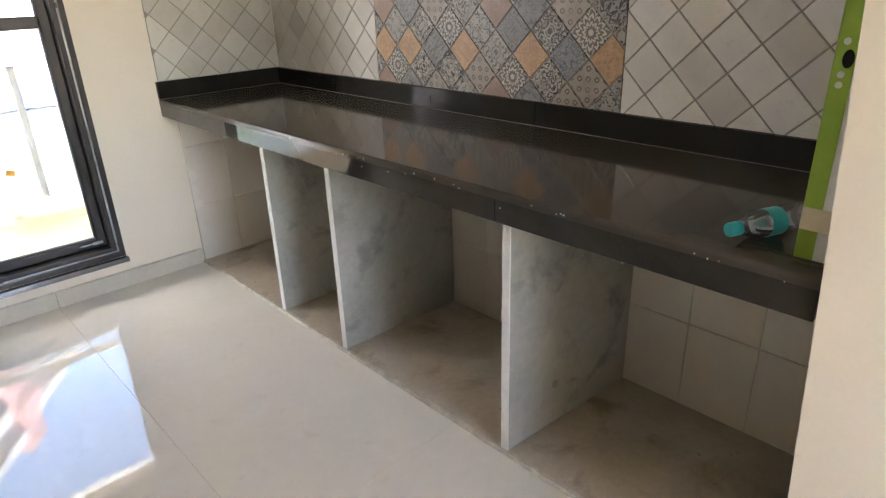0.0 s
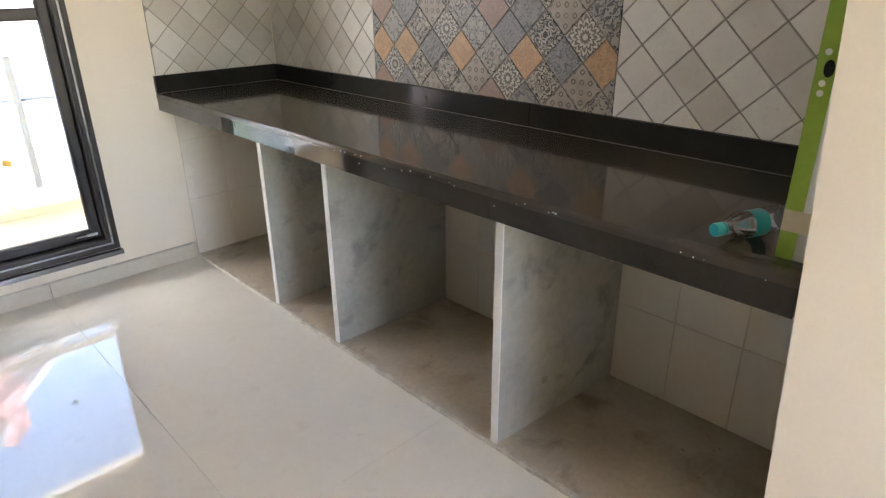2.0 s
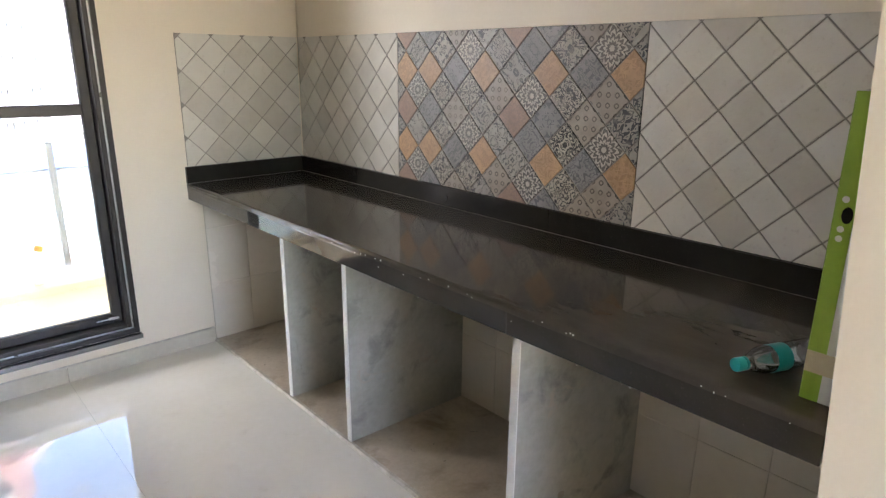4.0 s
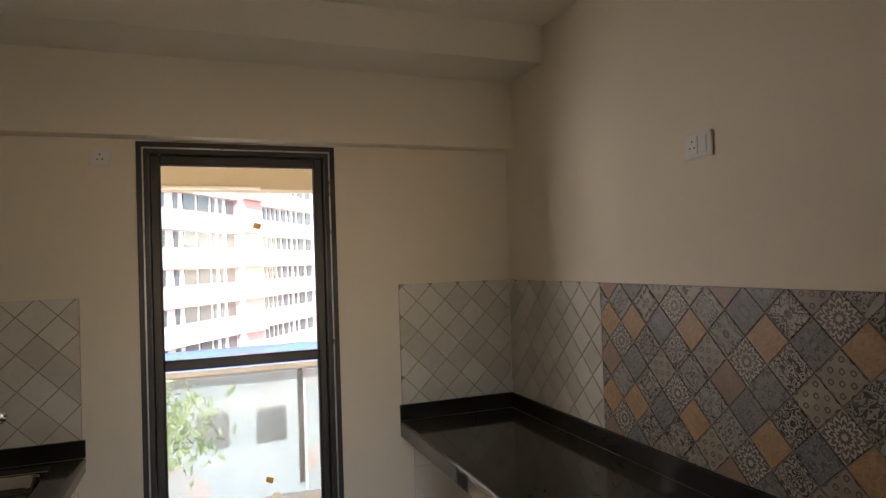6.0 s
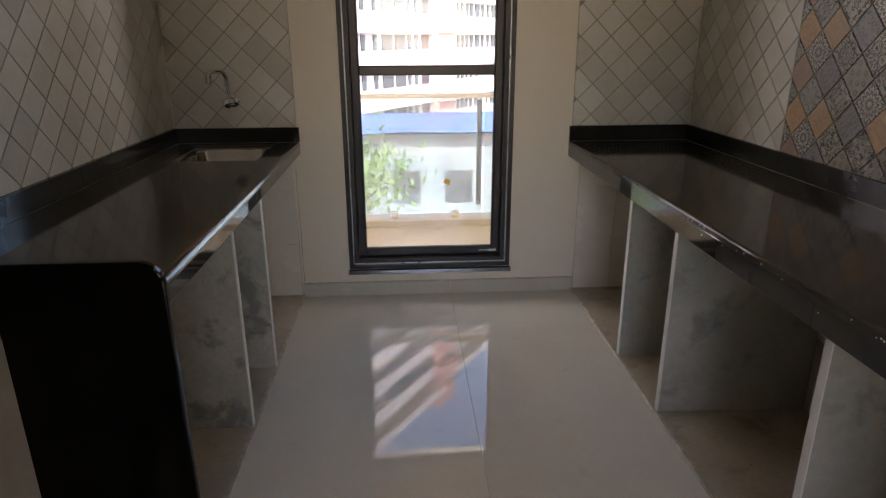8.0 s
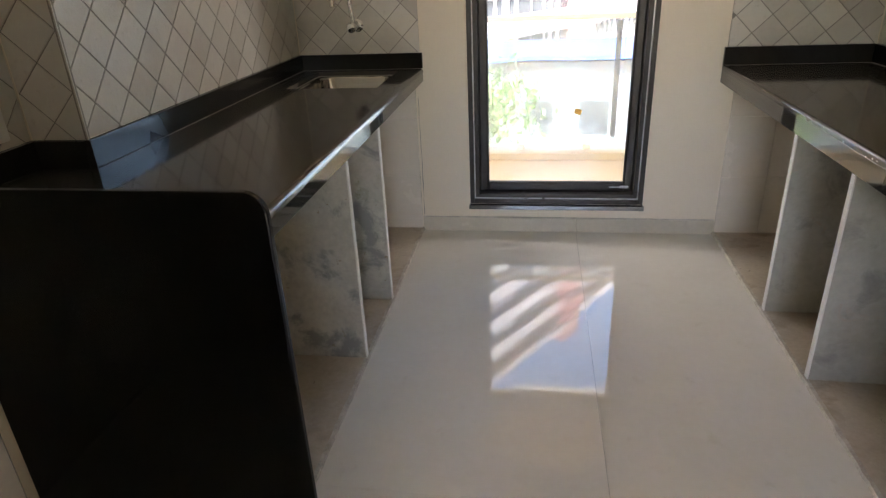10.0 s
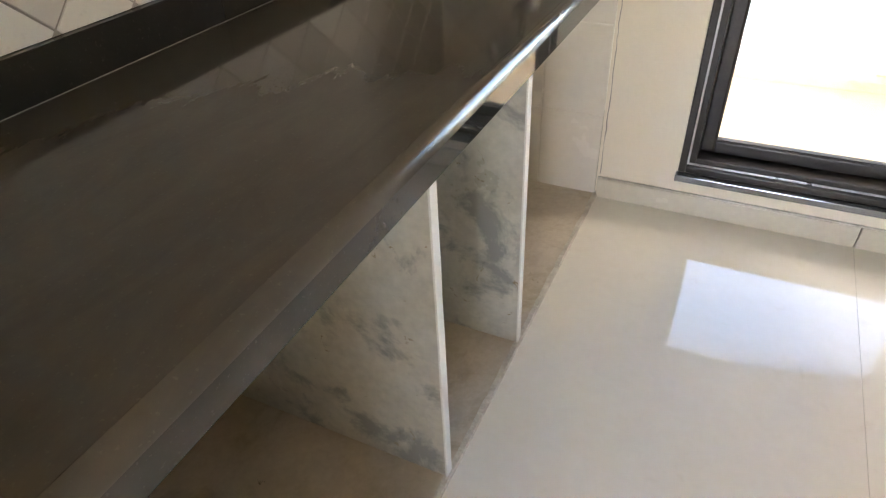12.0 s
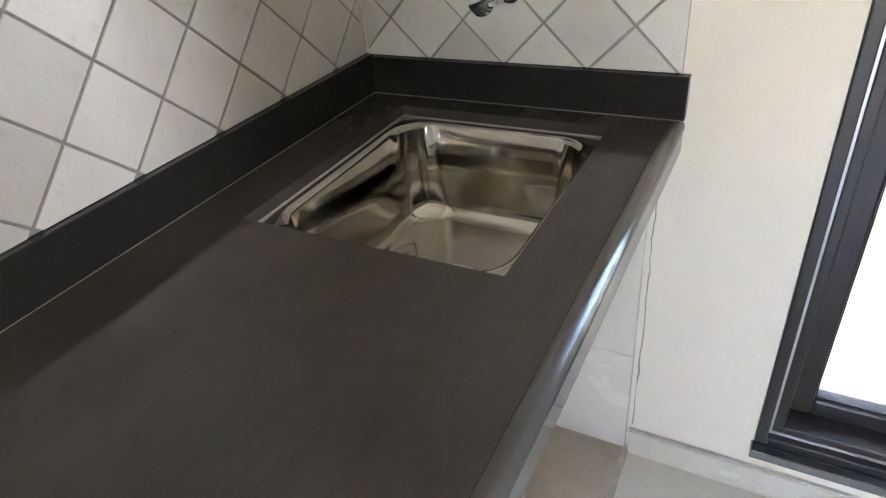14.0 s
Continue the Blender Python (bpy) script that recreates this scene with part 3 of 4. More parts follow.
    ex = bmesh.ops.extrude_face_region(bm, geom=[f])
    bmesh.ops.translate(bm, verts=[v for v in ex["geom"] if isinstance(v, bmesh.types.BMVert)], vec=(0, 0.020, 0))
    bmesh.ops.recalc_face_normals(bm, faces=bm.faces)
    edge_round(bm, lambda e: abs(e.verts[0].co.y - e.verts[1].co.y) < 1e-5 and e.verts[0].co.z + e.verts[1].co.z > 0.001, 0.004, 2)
    part("end_panel", bm, M_GRANITE_SHADED, t, "upright black granite end panel with a rounded corner")
    return t


worktop_right()
worktop_left()


# ---- dividers and cabinet floors ----
def divider(y, x_front, x_back, material, label, thick=0.02, skew=0.0):
    s = 1 if x_back > x_front else -1
    t = thing("cabinet_divider", ((x_front + x_back) / 2, y, 0.01), label, "divider", "stone dividers under the worktops")
    a, b = sorted((x_front + s * 0.002, x_back))
    bm = boxes(((a, y, 0.010), (b, y + thick, TOP - 0.0215)), bev=0.001)
    for v in bm.verts:                    # set slightly out of square
        v.co.y += skew * (v.co.x - x_front) / (x_back - x_front)
    part("stone_slab", bm, material, t)
    a, b = sorted((x_front - s * 0.002, x_front + s * 0.0018))
    bm = boxes(((a, y - 0.003, 0.010), (b, y + thick + 0.003, (TOP - 0.081 if s > 0 else TL - 0.065))))
    bmesh.ops.subdivide_edges(bm, edges=[e for e in bm.edges if abs(e.verts[0].co.z - e.verts[1].co.z) > 0.3], cuts=24)
    for v in bm.verts:
        v.co.y += 0.0012 * noise.noise((v.co.y * 200, v.co.z * 14, x_front))
    part("painted_edge", bm, M_EDGE, t, "ragged white painted front edge")
    return t


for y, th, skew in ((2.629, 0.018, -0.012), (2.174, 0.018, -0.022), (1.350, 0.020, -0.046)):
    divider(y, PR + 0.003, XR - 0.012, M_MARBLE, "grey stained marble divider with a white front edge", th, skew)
for y in (2.622, 2.178):
    divider(y, PL, XL + 0.012, M_MARBLE_W, "pale stained marble divider under the sink worktop", 0.018)
bm = boxes(((2.115, 2.6268, 0.115), (2.145, 2.6278, 0.119)), ((2.160, 2.6268, 0.092), (2.164, 2.6278, 0.120)))
tagged(solid("pencil_mark", bm, M_HOLE), "short dark pencil strokes on the grey stone", "mark")
# mortar smear on the stones
for (y, z, r) in ((1.333, 0.155, 0.016),):
    bm = bmesh.new()
    bmesh.ops.create_icosphere(bm, subdivisions=2, radius=r, matrix=Matrix.LocRotScale((2.19, y, z), None, (1.3, 0.08, 1)))
    for v in bm.verts:
        v.co.x += 0.006 * noise.noise(v.co * 60)
        v.co.z += 0.006 * noise.noise(v.co * 55 + Vector((3, 0, 0)))
    tagged(solid("mortar_smear", bm, M_JOINT), "dark grey dab of dried mortar on the stone", "smear")


def cabinet_floor(name, x0, x1, y0, y1, front):
    t = thing(name, ((x0 + x1) / 2, (y0 + y1) / 2, 0), "dusty beige stone base slab under the worktop", "cabinet floor", kind="structure")
    part("base_slab", boxes(((x0, y0, -0.004), (x1, y1, 0.010))), M_CABFLOOR, t)
    bm = bmesh.new()
    n = 90
    lo, hi = front - 0.009, front + 0.009
    rows = []
    for i in range(n + 1):
        y = y0 + (y1 - y0) * i / n
        w = 0.0035 * noise.noise((y * 17, front, 0)) + 0.002 * noise.noise((y * 60, front, 2))
        h = 0.0125 + 0.003 * noise.noise((y * 25, front, 5))
        rows.append([bm.verts.new((lo + w, y, -0.003)), bm.verts.new((lo + 0.003 + w, y, h)), bm.verts.new((hi - 0.002 + w * 0.5, y, h)), bm.verts.new((hi + w * 0.5, y, 0.004))])
    for a, b in zip(rows, rows[1:]):
        for k in range(3):
            bm.faces.new((a[k], a[k + 1], b[k + 1], b[k]))
    bmesh.ops.recalc_face_normals(bm, faces=bm.faces)
    part("mortar_line", bm, M_TRIM, t, "ragged pale mortar line along the front")


cabinet_floor("cabinet_floor_right", PR, XR - 0.001, DY1, YW - 0.001, PR)
cabinet_floor("cabinet_floor_left", XL + 0.001, PL, YE + 0.021, YW - 0.001, PL)


# ---- sink and tap ----
def rounded_rect(x0, x1, y0, y1, r, n=6):
    pts = []
    for cx, cy, a0 in ((x1 - r, y1 - r, 0), (x0 + r, y1 - r, 90), (x0 + r, y0 + r, 180), (x1 - r, y0 + r, 270)):
        for i in range(n + 1):
            a = radians(a0 + 90 * i / n)
            pts.append((cx + r * math.cos(a), cy + r * math.sin(a)))
    return pts


def sink():
    t = thing("kitchen_sink", ((SX0 + SX1) / 2, (SY0 + SY1) / 2, TL - 0.2), "polished stainless steel sink set below the granite worktop", "sink")
    bm = bmesh.new()
    z0 = TL - 0.0215
    levels = [(-0.02, 0.0, 0.02), (0.012, 0.0, 0.062), (0.016, -0.002, 0.066), (0.020, -0.008, 0.070), (0.024, -0.10, 0.072), (0.028, -0.155, 0.074), (0.036, -0.178, 0.076), (0.052, -0.190, 0.070), (0.085, -0.194, 0.05)]
    rings = []
    for inset, dz, r in levels:
        rings.append([bm.verts.new((x, y, z0 + dz)) for x, y in rounded_rect(SX0 + inset, SX1 - inset, SY0 + inset, SY1 - inset, r)])
    for a, b in zip(rings, rings[1:]):
        for i in range(len(a)):
            bm.faces.new((a[i], a[(i + 1) % len(a)], b[(i + 1) % len(b)], b[i]))
    bm.faces.new(rings[-1])
    bmesh.ops.recalc_face_normals(bm, faces=bm.faces)
    ob = part("bowl", bm, M_BOWL, t, smooth=True)
    md = ob.modifiers.new("thickness", 'SOLIDIFY')
    md.thickness, md.offset = 0.0012, 0
    cx, cy = (SX0 + SX1) / 2, (SY0 + SY1) / 2
    bm = lathe(bmesh.new(), [(0.045, 0.0), (0.045, 0.003), (0.038, 0.004), (0.034, 0.001), (0.012, 0.001), (0.004, 0.003)], Matrix.Translation((cx, cy, z0 - 0.1935)))
    part("drain", bm, M_CHROME, t, smooth=True)
    bm = lathe(bmesh.new(), [(0.017, 0.0), (0.017, 0.002), (0.013, 0.0025), (0.010, 0.0015)], Matrix.Translation((SX1 - 0.0275, SY1 - 0.13, z0 - 0.055)) @ Matrix.Rotation(radians(-90), 4, 'Y'))
    part("overflow", bm, M_HOLE, t, "dark round overflow opening")
    part("sealant_line", boxes(((SX0 + 0.0002, SY0, TL - 0.0214), (SX0 + 0.002, SY1, TL - 0.019)), ((SX0, SY1 - 0.002, TL - 0.0214), (SX1, SY1 - 0.0002, TL - 0.019))), M_JOINT, t)
    return t


sink()


def tap():
    tx, tz = 0.191, 1.072
    t = thing("wall_tap", (tx, YW - 0.012, tz), "chrome wall-mounted swan-neck kitchen tap", "tap")
    ry = Matrix.Translation((tx, YW - 0.010, tz)) @ Matrix.Rotation(radians(90), 4, 'X')
    part("flange", lathe(bmesh.new(), [(0.030, 0.0), (0.030, 0.004), (0.024, 0.010), (0.016, 0.014)], ry), M_CHROME, t, smooth=True)
    tb = part("body", lathe(bmesh.new(), [(0.015, 0.010), (0.016, 0.050), (0.020, 0.056), (0.020, 0.085), (0.015, 0.090)], ry), M_CHROME, t, smooth=True)
    part("handle", lathe(bmesh.new(), [(0.012, 0.088), (0.022, 0.094), (0.024, 0.112), (0.018, 0.120), (0.004, 0.122)], ry), M_CHROME, tb, smooth=True)
    y0 = YW - 0.070
    pts = [(tx, y0, tz + 0.012), (tx - 0.006, y0 - 0.002, tz + 0.05), (tx - 0.010, y0 - 0.004, tz + 0.095)]
    for i in range(1, 8):                 # the neck bends forward into a short arm
        a = math.pi / 2 * i / 7
        d = 0.042 * (1 - math.cos(a))
        pts.append((tx - 0.010 - d * 0.55, y0 - 0.004 - d * 0.83, tz + 0.108 + 0.042 * math.sin(a)))
    e = Vector(pts[-1])
    arm = Vector((-0.55, -0.83, -0.10)).normalized()
    pts += [e + arm * 0.02, e + arm * 0.05]
    e = Vector(pts[-1])
    pts += [e + arm * 0.010 + Vector((0, 0, -0.004)), e + arm * 0.014 + Vector((0, 0, -0.012))]
    e = Vector(pts[-1])
    sp = part("spout", tube(bmesh.new(), pts, 0.0105), M_CHROME, t, smooth=True)
    part("aerator", lathe(bmesh.new(), [(0.011, 0.004), (0.0155, 0.0), (0.0155, -0.034), (0.0125, -0.036), (0.011, -0.030)], Matrix.Translation(e)), M_CHROME, sp, smooth=True)
    return t


tap()
# capped water point above the tiles
t = thing("pipe_stub", (0.156, YW, 1.646), "dull brass capped pipe stub in the wall", "pipe stub")
m = Matrix.Translation((0.156, YW + 0.001, 1.646)) @ Matrix.Rotation(radians(90), 4, 'X')
part("socket", lathe(bmesh.new(), [(0.017, 0.0), (0.017, 0.006), (0.012, 0.007)], m), M_TRIM, t, smooth=True)
part("plug", lathe(bmesh.new(), [(0.011, 0.004), (0.011, 0.016), (0.006, 0.018)], m), M_BRASS, t, smooth=True)


# ---- switch plates: built facing -y, then turned ----
def socket_plate(label, m, w=0.12, h=0.086, pins=3, rocker=True):
    t = thing("socket_outlet", (0, 0, 0), label, "socket")
    part("plate", boxes(((-w / 2, -0.011, -h / 2), (w / 2, -0.0005, h / 2)), bev=0.004), M_PLASTIC, t)
    md = part("module", boxes(((-w * 0.36, -0.0135, -h * 0.33), (w * (0.02 if rocker else 0.36), -0.011, h * 0.33)), bev=0.001), M_PLASTIC, t)
    cx = -w * 0.17 if rocker else 0
    for dx, dz in ((0, 0.014), (-0.010, -0.008), (0.010, -0.008)):
        part("pin_hole", cyl(bmesh.new(), (cx + dx, -0.0139, dz), (cx + dx, -0.0133, dz), 0.0032, n=12), M_HOLE, md)
    if rocker:
        part("rocker", boxes(((w * 0.08, -0.0145, -h * 0.30), (w * 0.36, -0.011, h * 0.30)), bev=0.0015), M_PLASTIC, t)
    t.matrix_basis = m
    return t


socket_plate("white socket and switch plate high on the wall", pose(XR, 2.00, 2.014, 0, 0, -90))
socket_plate("small white socket beside the window head", pose(0.582, YW, 2.157, 0, 0, 0), 0.085, 0.075, rocker=False)
socket_plate("white socket plate on the tiled recess", pose(XA + 0.011, 1.655, 1.005, 0, 0, 90), 0.115, 0.09)


# ---- things on the worktop ----
def bottle():
    t = thing("water_bottle", (2.03, 0.76, TOP + 0.001), "clear plastic water bottle with a teal cap, lying down", "bottle")
    r, k = 0.0268, 0.865
    a = Vector((1.958, 0.798, TOP + r + 0.0015))
    b = Vector((2.138, 0.724, TOP + r + 0.0015))
    m = Matrix.Translation(a) @ (b - a).to_track_quat('Z', 'Y').to_matrix().to_4x4()
    prof = [(0.0125 * k, 0.006), (0.0125 * k, 0.022), (0.016 * k, 0.030), (0.024 * k, 0.045), (0.031 * k, 0.062), (r, 0.075)]
    for i in range(6):
        h = 0.125 + 0.011 * i
        prof += [(r, h), (r - 0.0018, h + 0.0055)]
    prof += [(r, 0.188), (0.027 * k, 0.194), (0.018 * k, 0.190)]
    g = part("bottle_body", lathe(bmesh.new(), prof, m), M_BOTTLE, t, smooth=True)
    part("cap", lathe(bmesh.new(), [(0.004 * k, -0.002), (0.0145 * k, -0.001), (0.0155 * k, 0.002), (0.0155 * k, 0.017), (0.0145 * k, 0.018)], m, 36), M_TEAL, g, "ribbed teal screw cap", smooth=True)
    part("neck_ring", lathe(bmesh.new(), [(0.0125 * k, 0.0195), (0.0155 * k, 0.0200), (0.0155 * k, 0.0235), (0.0125 * k, 0.024)], m, 28, False), M_TEAL, g, smooth=True)
    part("label_wrap", lathe(bmesh.new(), [(r + 0.0004, 0.080), (r + 0.0006, 0.081), (r + 0.0006, 0.116), (r + 0.0004, 0.117)], m, 36, False), M_TEAL, g, "teal paper label", smooth=True)
    return t


bottle()


def carton():
    x0, x1, y0, y1, z0, z1 = 1.978, 2.45, 0.636, 0.688, TOP + 0.001, 1.388
    t = thing("carton", ((x0 + x1) / 2, (y0 + y1) / 2, z0), "tall white and green cardboard carton on the worktop", "carton")
    cb = part("carton_body", boxes(((x0, y0, z0), (x1, y1, z1)), bev=0.002), M_CARD, t)
    part("green_band", boxes(((x0 - 0.0008, y1 - 0.030, z0 + 0.001), (x0 + 0.0001, y1 - 0.001, z1 - 0.001)), ((x0 + 0.0, y1 - 0.0005, z0 + 0.001), (x0 + 0.05, y1 + 0.0006, z1 - 0.001))), M_GREEN, cb, "green printed corner band")
    part("tape", boxes(((x0 - 0.0016, y0 + 0.001, 0.905), (x0 - 0.0009, y1 + 0.0004, 0.945))), M_TAPE, cb, "strip of beige packing tape")
    bm = cyl(bmesh.new(), (x0 - 0.0012, 0.668, 1.19), (x0 - 0.0009, 0.668, 1.19), 0.014)
    bmesh.ops.scale(bm, verts=bm.verts, vec=(1, 0.6, 1), space=Matrix.Translation((-x0, -0.668, -1.19)))
    part("hand_hole", bm, M_HOLE, cb, "torn dark hole in the carton")
    for dz in (0.026, -0.024, -0.040):
        part("printed_mark", cyl(bmesh.new(), (x0 - 0.0012, 0.674, 1.19 + dz), (x0 - 0.0009, 0.674, 1.19 + dz), 0.0055), M_CARD, cb, "small white round print")
    return t


carton()

# ---- balcony ----
BY = 4.79
structure("balcony_floor", boxes(((-1.5, YW + 0.2, -0.15), (4.0, BY + 0.12, 0.02))), M_BALC, "dusty ochre balcony floor", "balcony floor")
structure("balcony_kerb", boxes(((-1.5, BY - 0.10, 0.02), (4.0, BY + 0.10, 0.07)), bev=0.004), M_BALC, "low ochre rendered balcony kerb", "kerb")
structure("balcony_ceiling", boxes(((-1.5, YW + 0.2, 2.50), (4.0, BY + 0.16, 2.65))), M_BALC, "ochre balcony soffit", "ceiling")
structure("balcony_beam", boxes(((-1.5, BY - 0.06, 2.175), (4.0, BY + 0.14, 2.50)), bev=0.004), M_BALC, "ochre beam over the balcony edge", "beam")
structure("balcony_side_walls", boxes(((-1.7, YW + 0.2, -0.15), (-1.5, BY + 0.16, 2.65)), ((4.0, YW + 0.2, -0.15), (4.2, BY + 0.16, 2.65))), M_BALC, "ochre balcony end walls", "wall")
rail = thing("balcony_railing", (1.2, BY, 0.07), "glass balcony railing with a metal handrail", "railing")
part("handrail", boxes(((-1.5, BY - 0.03, 0.955), (4.0, BY + 0.03, 0.99)), bev=0.008), M_SHEET, rail, "pale metal handrail")
for i, (x0, x1) in enumerate(((-1.49, 0.36), (0.38, 1.615), (1.635, 3.99))):
    g = part("glass_panel", boxes(((x0, BY - 0.006, 0.10), (x1, BY + 0.006, 0.935))), M_RAILGLASS, rail)
    g.visible_shadow = False
for x in (1.60, 3.2, -0.6):
    part("post", boxes(((x - 0.018, BY + 0.02, 0.15), (x + 0.018, BY + 0.05, 0.94)), bev=0.004), M_FRAME, rail, "dark grey metal post")
for x in (0.62, 0.955, 1.42, 1.95):
    part("glass_clamp", boxes(((x - 0.027, BY - 0.022, 0.075), (x + 0.027, BY + 0.022, 0.115)), bev=0.004), M_TAPE, rail)
# thin white line at the lower edge of the balcony beam, built as a rod
bm = cyl(bmesh.new(), (0.3, BY - 0.075, 2.182), (1.36, BY - 0.075, 2.182), 0.012, n=12)
tagged(solid("conduit", bm, M_PLASTIC, True), "thin white strip along the balcony beam", "conduit")
# corrugated weather sheet above the balcony
bm = bmesh.new()
cols = []
for i in range(121):
    x = 0.9 + 1.5 * i / 120
    dz = 0.02 * math.sin(x * 62)
    cols.append([bm.verts.new((x, BY + 0.15, 2.36 + dz)), bm.verts.new((x, BY + 0.56, 2.43 + dz))])
for a, b in zip(cols, cols[1:]):
    bm.faces.new((a[0], b[0], b[1], a[1]))
ob = tagged(solid("weather_sheet", bm, M_SHEET_THIN, True), "cream corrugated weather sheet above the balcony edge", "awning")

# ---- outside ----
GZ = -14.0
structure("ground", boxes(((-2500, 6, GZ - 1), (2500, 4000, GZ))), M_GROUND, "dusty ground far below", "ground")
UD = Vector((1, 1.5, 0)).normalized()
UN = Vector((UD.y, -UD.x, 0))             # out of the facade, towards the room
U0 = Vector((-1.49, 52.34, 0))
FM = Matrix(((UD.x, UN.x, 0, U0.x), (UD.y, UN.y, 0, U0.y), (0, 0, 1, 0), (0, 0, 0, 1)))


def fbox(bm, u0, u1, n0, n1, z0, z1):
    v0 = len(bm.verts)
    r = bmesh.ops.create_cube(bm, size=1.0, matrix=FM @ Matrix.LocRotScale(((u0 + u1) / 2, (n0 + n1) / 2, (z0 + z1) / 2), None, (u1 - u0, n1 - n0, z1 - z0)))
    return bm


def apartment_block():
    t = thing("apartment_building", (U0.x, U0.y, GZ), "tall white apartment block with pink stair tower", "building")
    roof = 34.4
    part("wall", fbox(bmesh.new(), -30, 9.2, -12, 0, GZ, roof), M_PALEPINK, t, "pale pink wall behind the white balconies")
    part("wall", fbox(bmesh.new(), 12.3, 62, -12, -0.8, GZ, roof), M_PALEPINK, t, "pale pink wall behind the white balconies")
    part("stair_tower", fbox(bmesh.new(), 9.2, 12.3, -12, 0.9, GZ, roof + 2.5), M_PINK, t, "pink rendered stair tower")
    part("roof", fbox(bmesh.new(), -30.5, 9.19, -12.2, 0.9, roof, roof + 0.9), M_CONC, t)
    part("roof", fbox(bmesh.new(), 12.31, 62, -12.2, 0.3, roof, roof + 0.9), M_CONC, t)
    k = -5
    win_me = {}
    def shared(name, mesh_key, maker, material, parent, loc):
        if mesh_key not in win_me:
            bm = maker()
            me = bpy.data.meshes.new(name)
            bm.to_mesh(me)
            bm.free()
            me.materials.append(material)
            win_me[mesh_key] = me
        ob = new(name, win_me[mesh_key])
        ob.parent = parent
        ob.matrix_parent_inverse = Matrix.Translation(-Vector((U0.x, U0.y, GZ)))
        ob.matrix_basis = FM @ Matrix.Translation(loc)
        return ob
    def wbox(w, h, d=0.10):
        def mk():
            bm = boxes(((-w / 2, -0.02, 0), (w / 2, d, h)))
            return bm
        return mk
    wing_a = [(-12.9, 0.95), (-11.6, 0.5), (-10.0, 0.5), (-8.3, 1.5), (-6.4, 1.5), (-5.1, 0.45), (-4.0, 0.45), (-2.2, 0.95), (-0.9, 0.5), (0.7, 0.5), (2.4, 1.5), (4.3, 1.5), (5.7, 0.45), (6.8, 0.45), (8.3, 1.15)]
    wing_b = [(13.0, 0.8), (14.0, 0.45), (15.0, 0.45), (15.9, 0.5), (16.8, 0.6), (17.7, 0.5), (18.7, 0.6), (20.0, 0.8), (21.2, 0.45), (22.5, 0.45), (24.0, 1.2), (26.0, 1.2), (28.4, 0.5), (30.5, 1.2)]
    for k in range(-4, 11):
        zt = 1.62 + 3.0 * k
        # white balcony fronts, one for each bay, and the slab edge above the windows
        part("balcony", fbox(fbox(bmesh.new(), -30, 9.0, 0, 0.28, zt + 0.28, zt + 1.55), -30, 9.15, 0, 0.38, zt + 0.12, zt + 0.28), M_CONC, t, "white balcony parapet")
        part("balcony", fbox(fbox(bmesh.new(), 12.6, 62, -0.8, -0.5, zt + 0.28, zt + 1.55), 12.4, 62, -0.8, -0.4, zt + 0.12, zt + 0.28), M_CONC, t, "white balcony parapet")
        part("tower_band", fbox(bmesh.new(), 9.0, 12.5, 0.9, 1.35, zt + 0.2, zt + 1.35), M_PINK, t)
        for u, w in wing_a:
            shared("window", ("a", w), wbox(w, 1.2), M_WINGLASS, t, (u, 0.0, zt - 1.2))
        for u, w in wing_b:
            shared("window", ("a", w), wbox(w, 1.2), M_WINGLASS, t, (u, -0.8, zt - 1.2))
    return t


apartment_block()


def shed():
    t = thing("tarp_shed", (6, 31, GZ), "old blue-grey building under a blue tarpaulin roof", "building")
    part("wall", boxes(((-14, 30, GZ), (24, 36.3, -2.95))), M_SHED, t)
    bm = bmesh.new()
    g = {}
    for i in range(41):
        for j in range(9):
            x, y = -15 + i, 29.3 + j * 0.9
            g[i, j] = bm.verts.new((x, y, -2.75 + 0.01 * j + 0.10 * noise.noise((x * 0.5, y * 0.4, 0))))
    for i in range(40):
        for j in range(8):
            bm.faces.new((g[i, j], g[i + 1, j], g[i + 1, j + 1], g[i, j + 1]))
    ob = part("roof", bm, M_TARP, t, "wrinkled blue tarpaulin", True)
    md = ob.modifiers.new("thickness", 'SOLIDIFY')
    md.thickness = 0.03
    for x in (-8, -4.2, 0.5, 3.0, 7, 11, 15):
        part("window", boxes(((x, 29.9, -6.2), (x + 1.3, 30.02, -4.7))), M_WINGLASS, t)
    return t


shed()


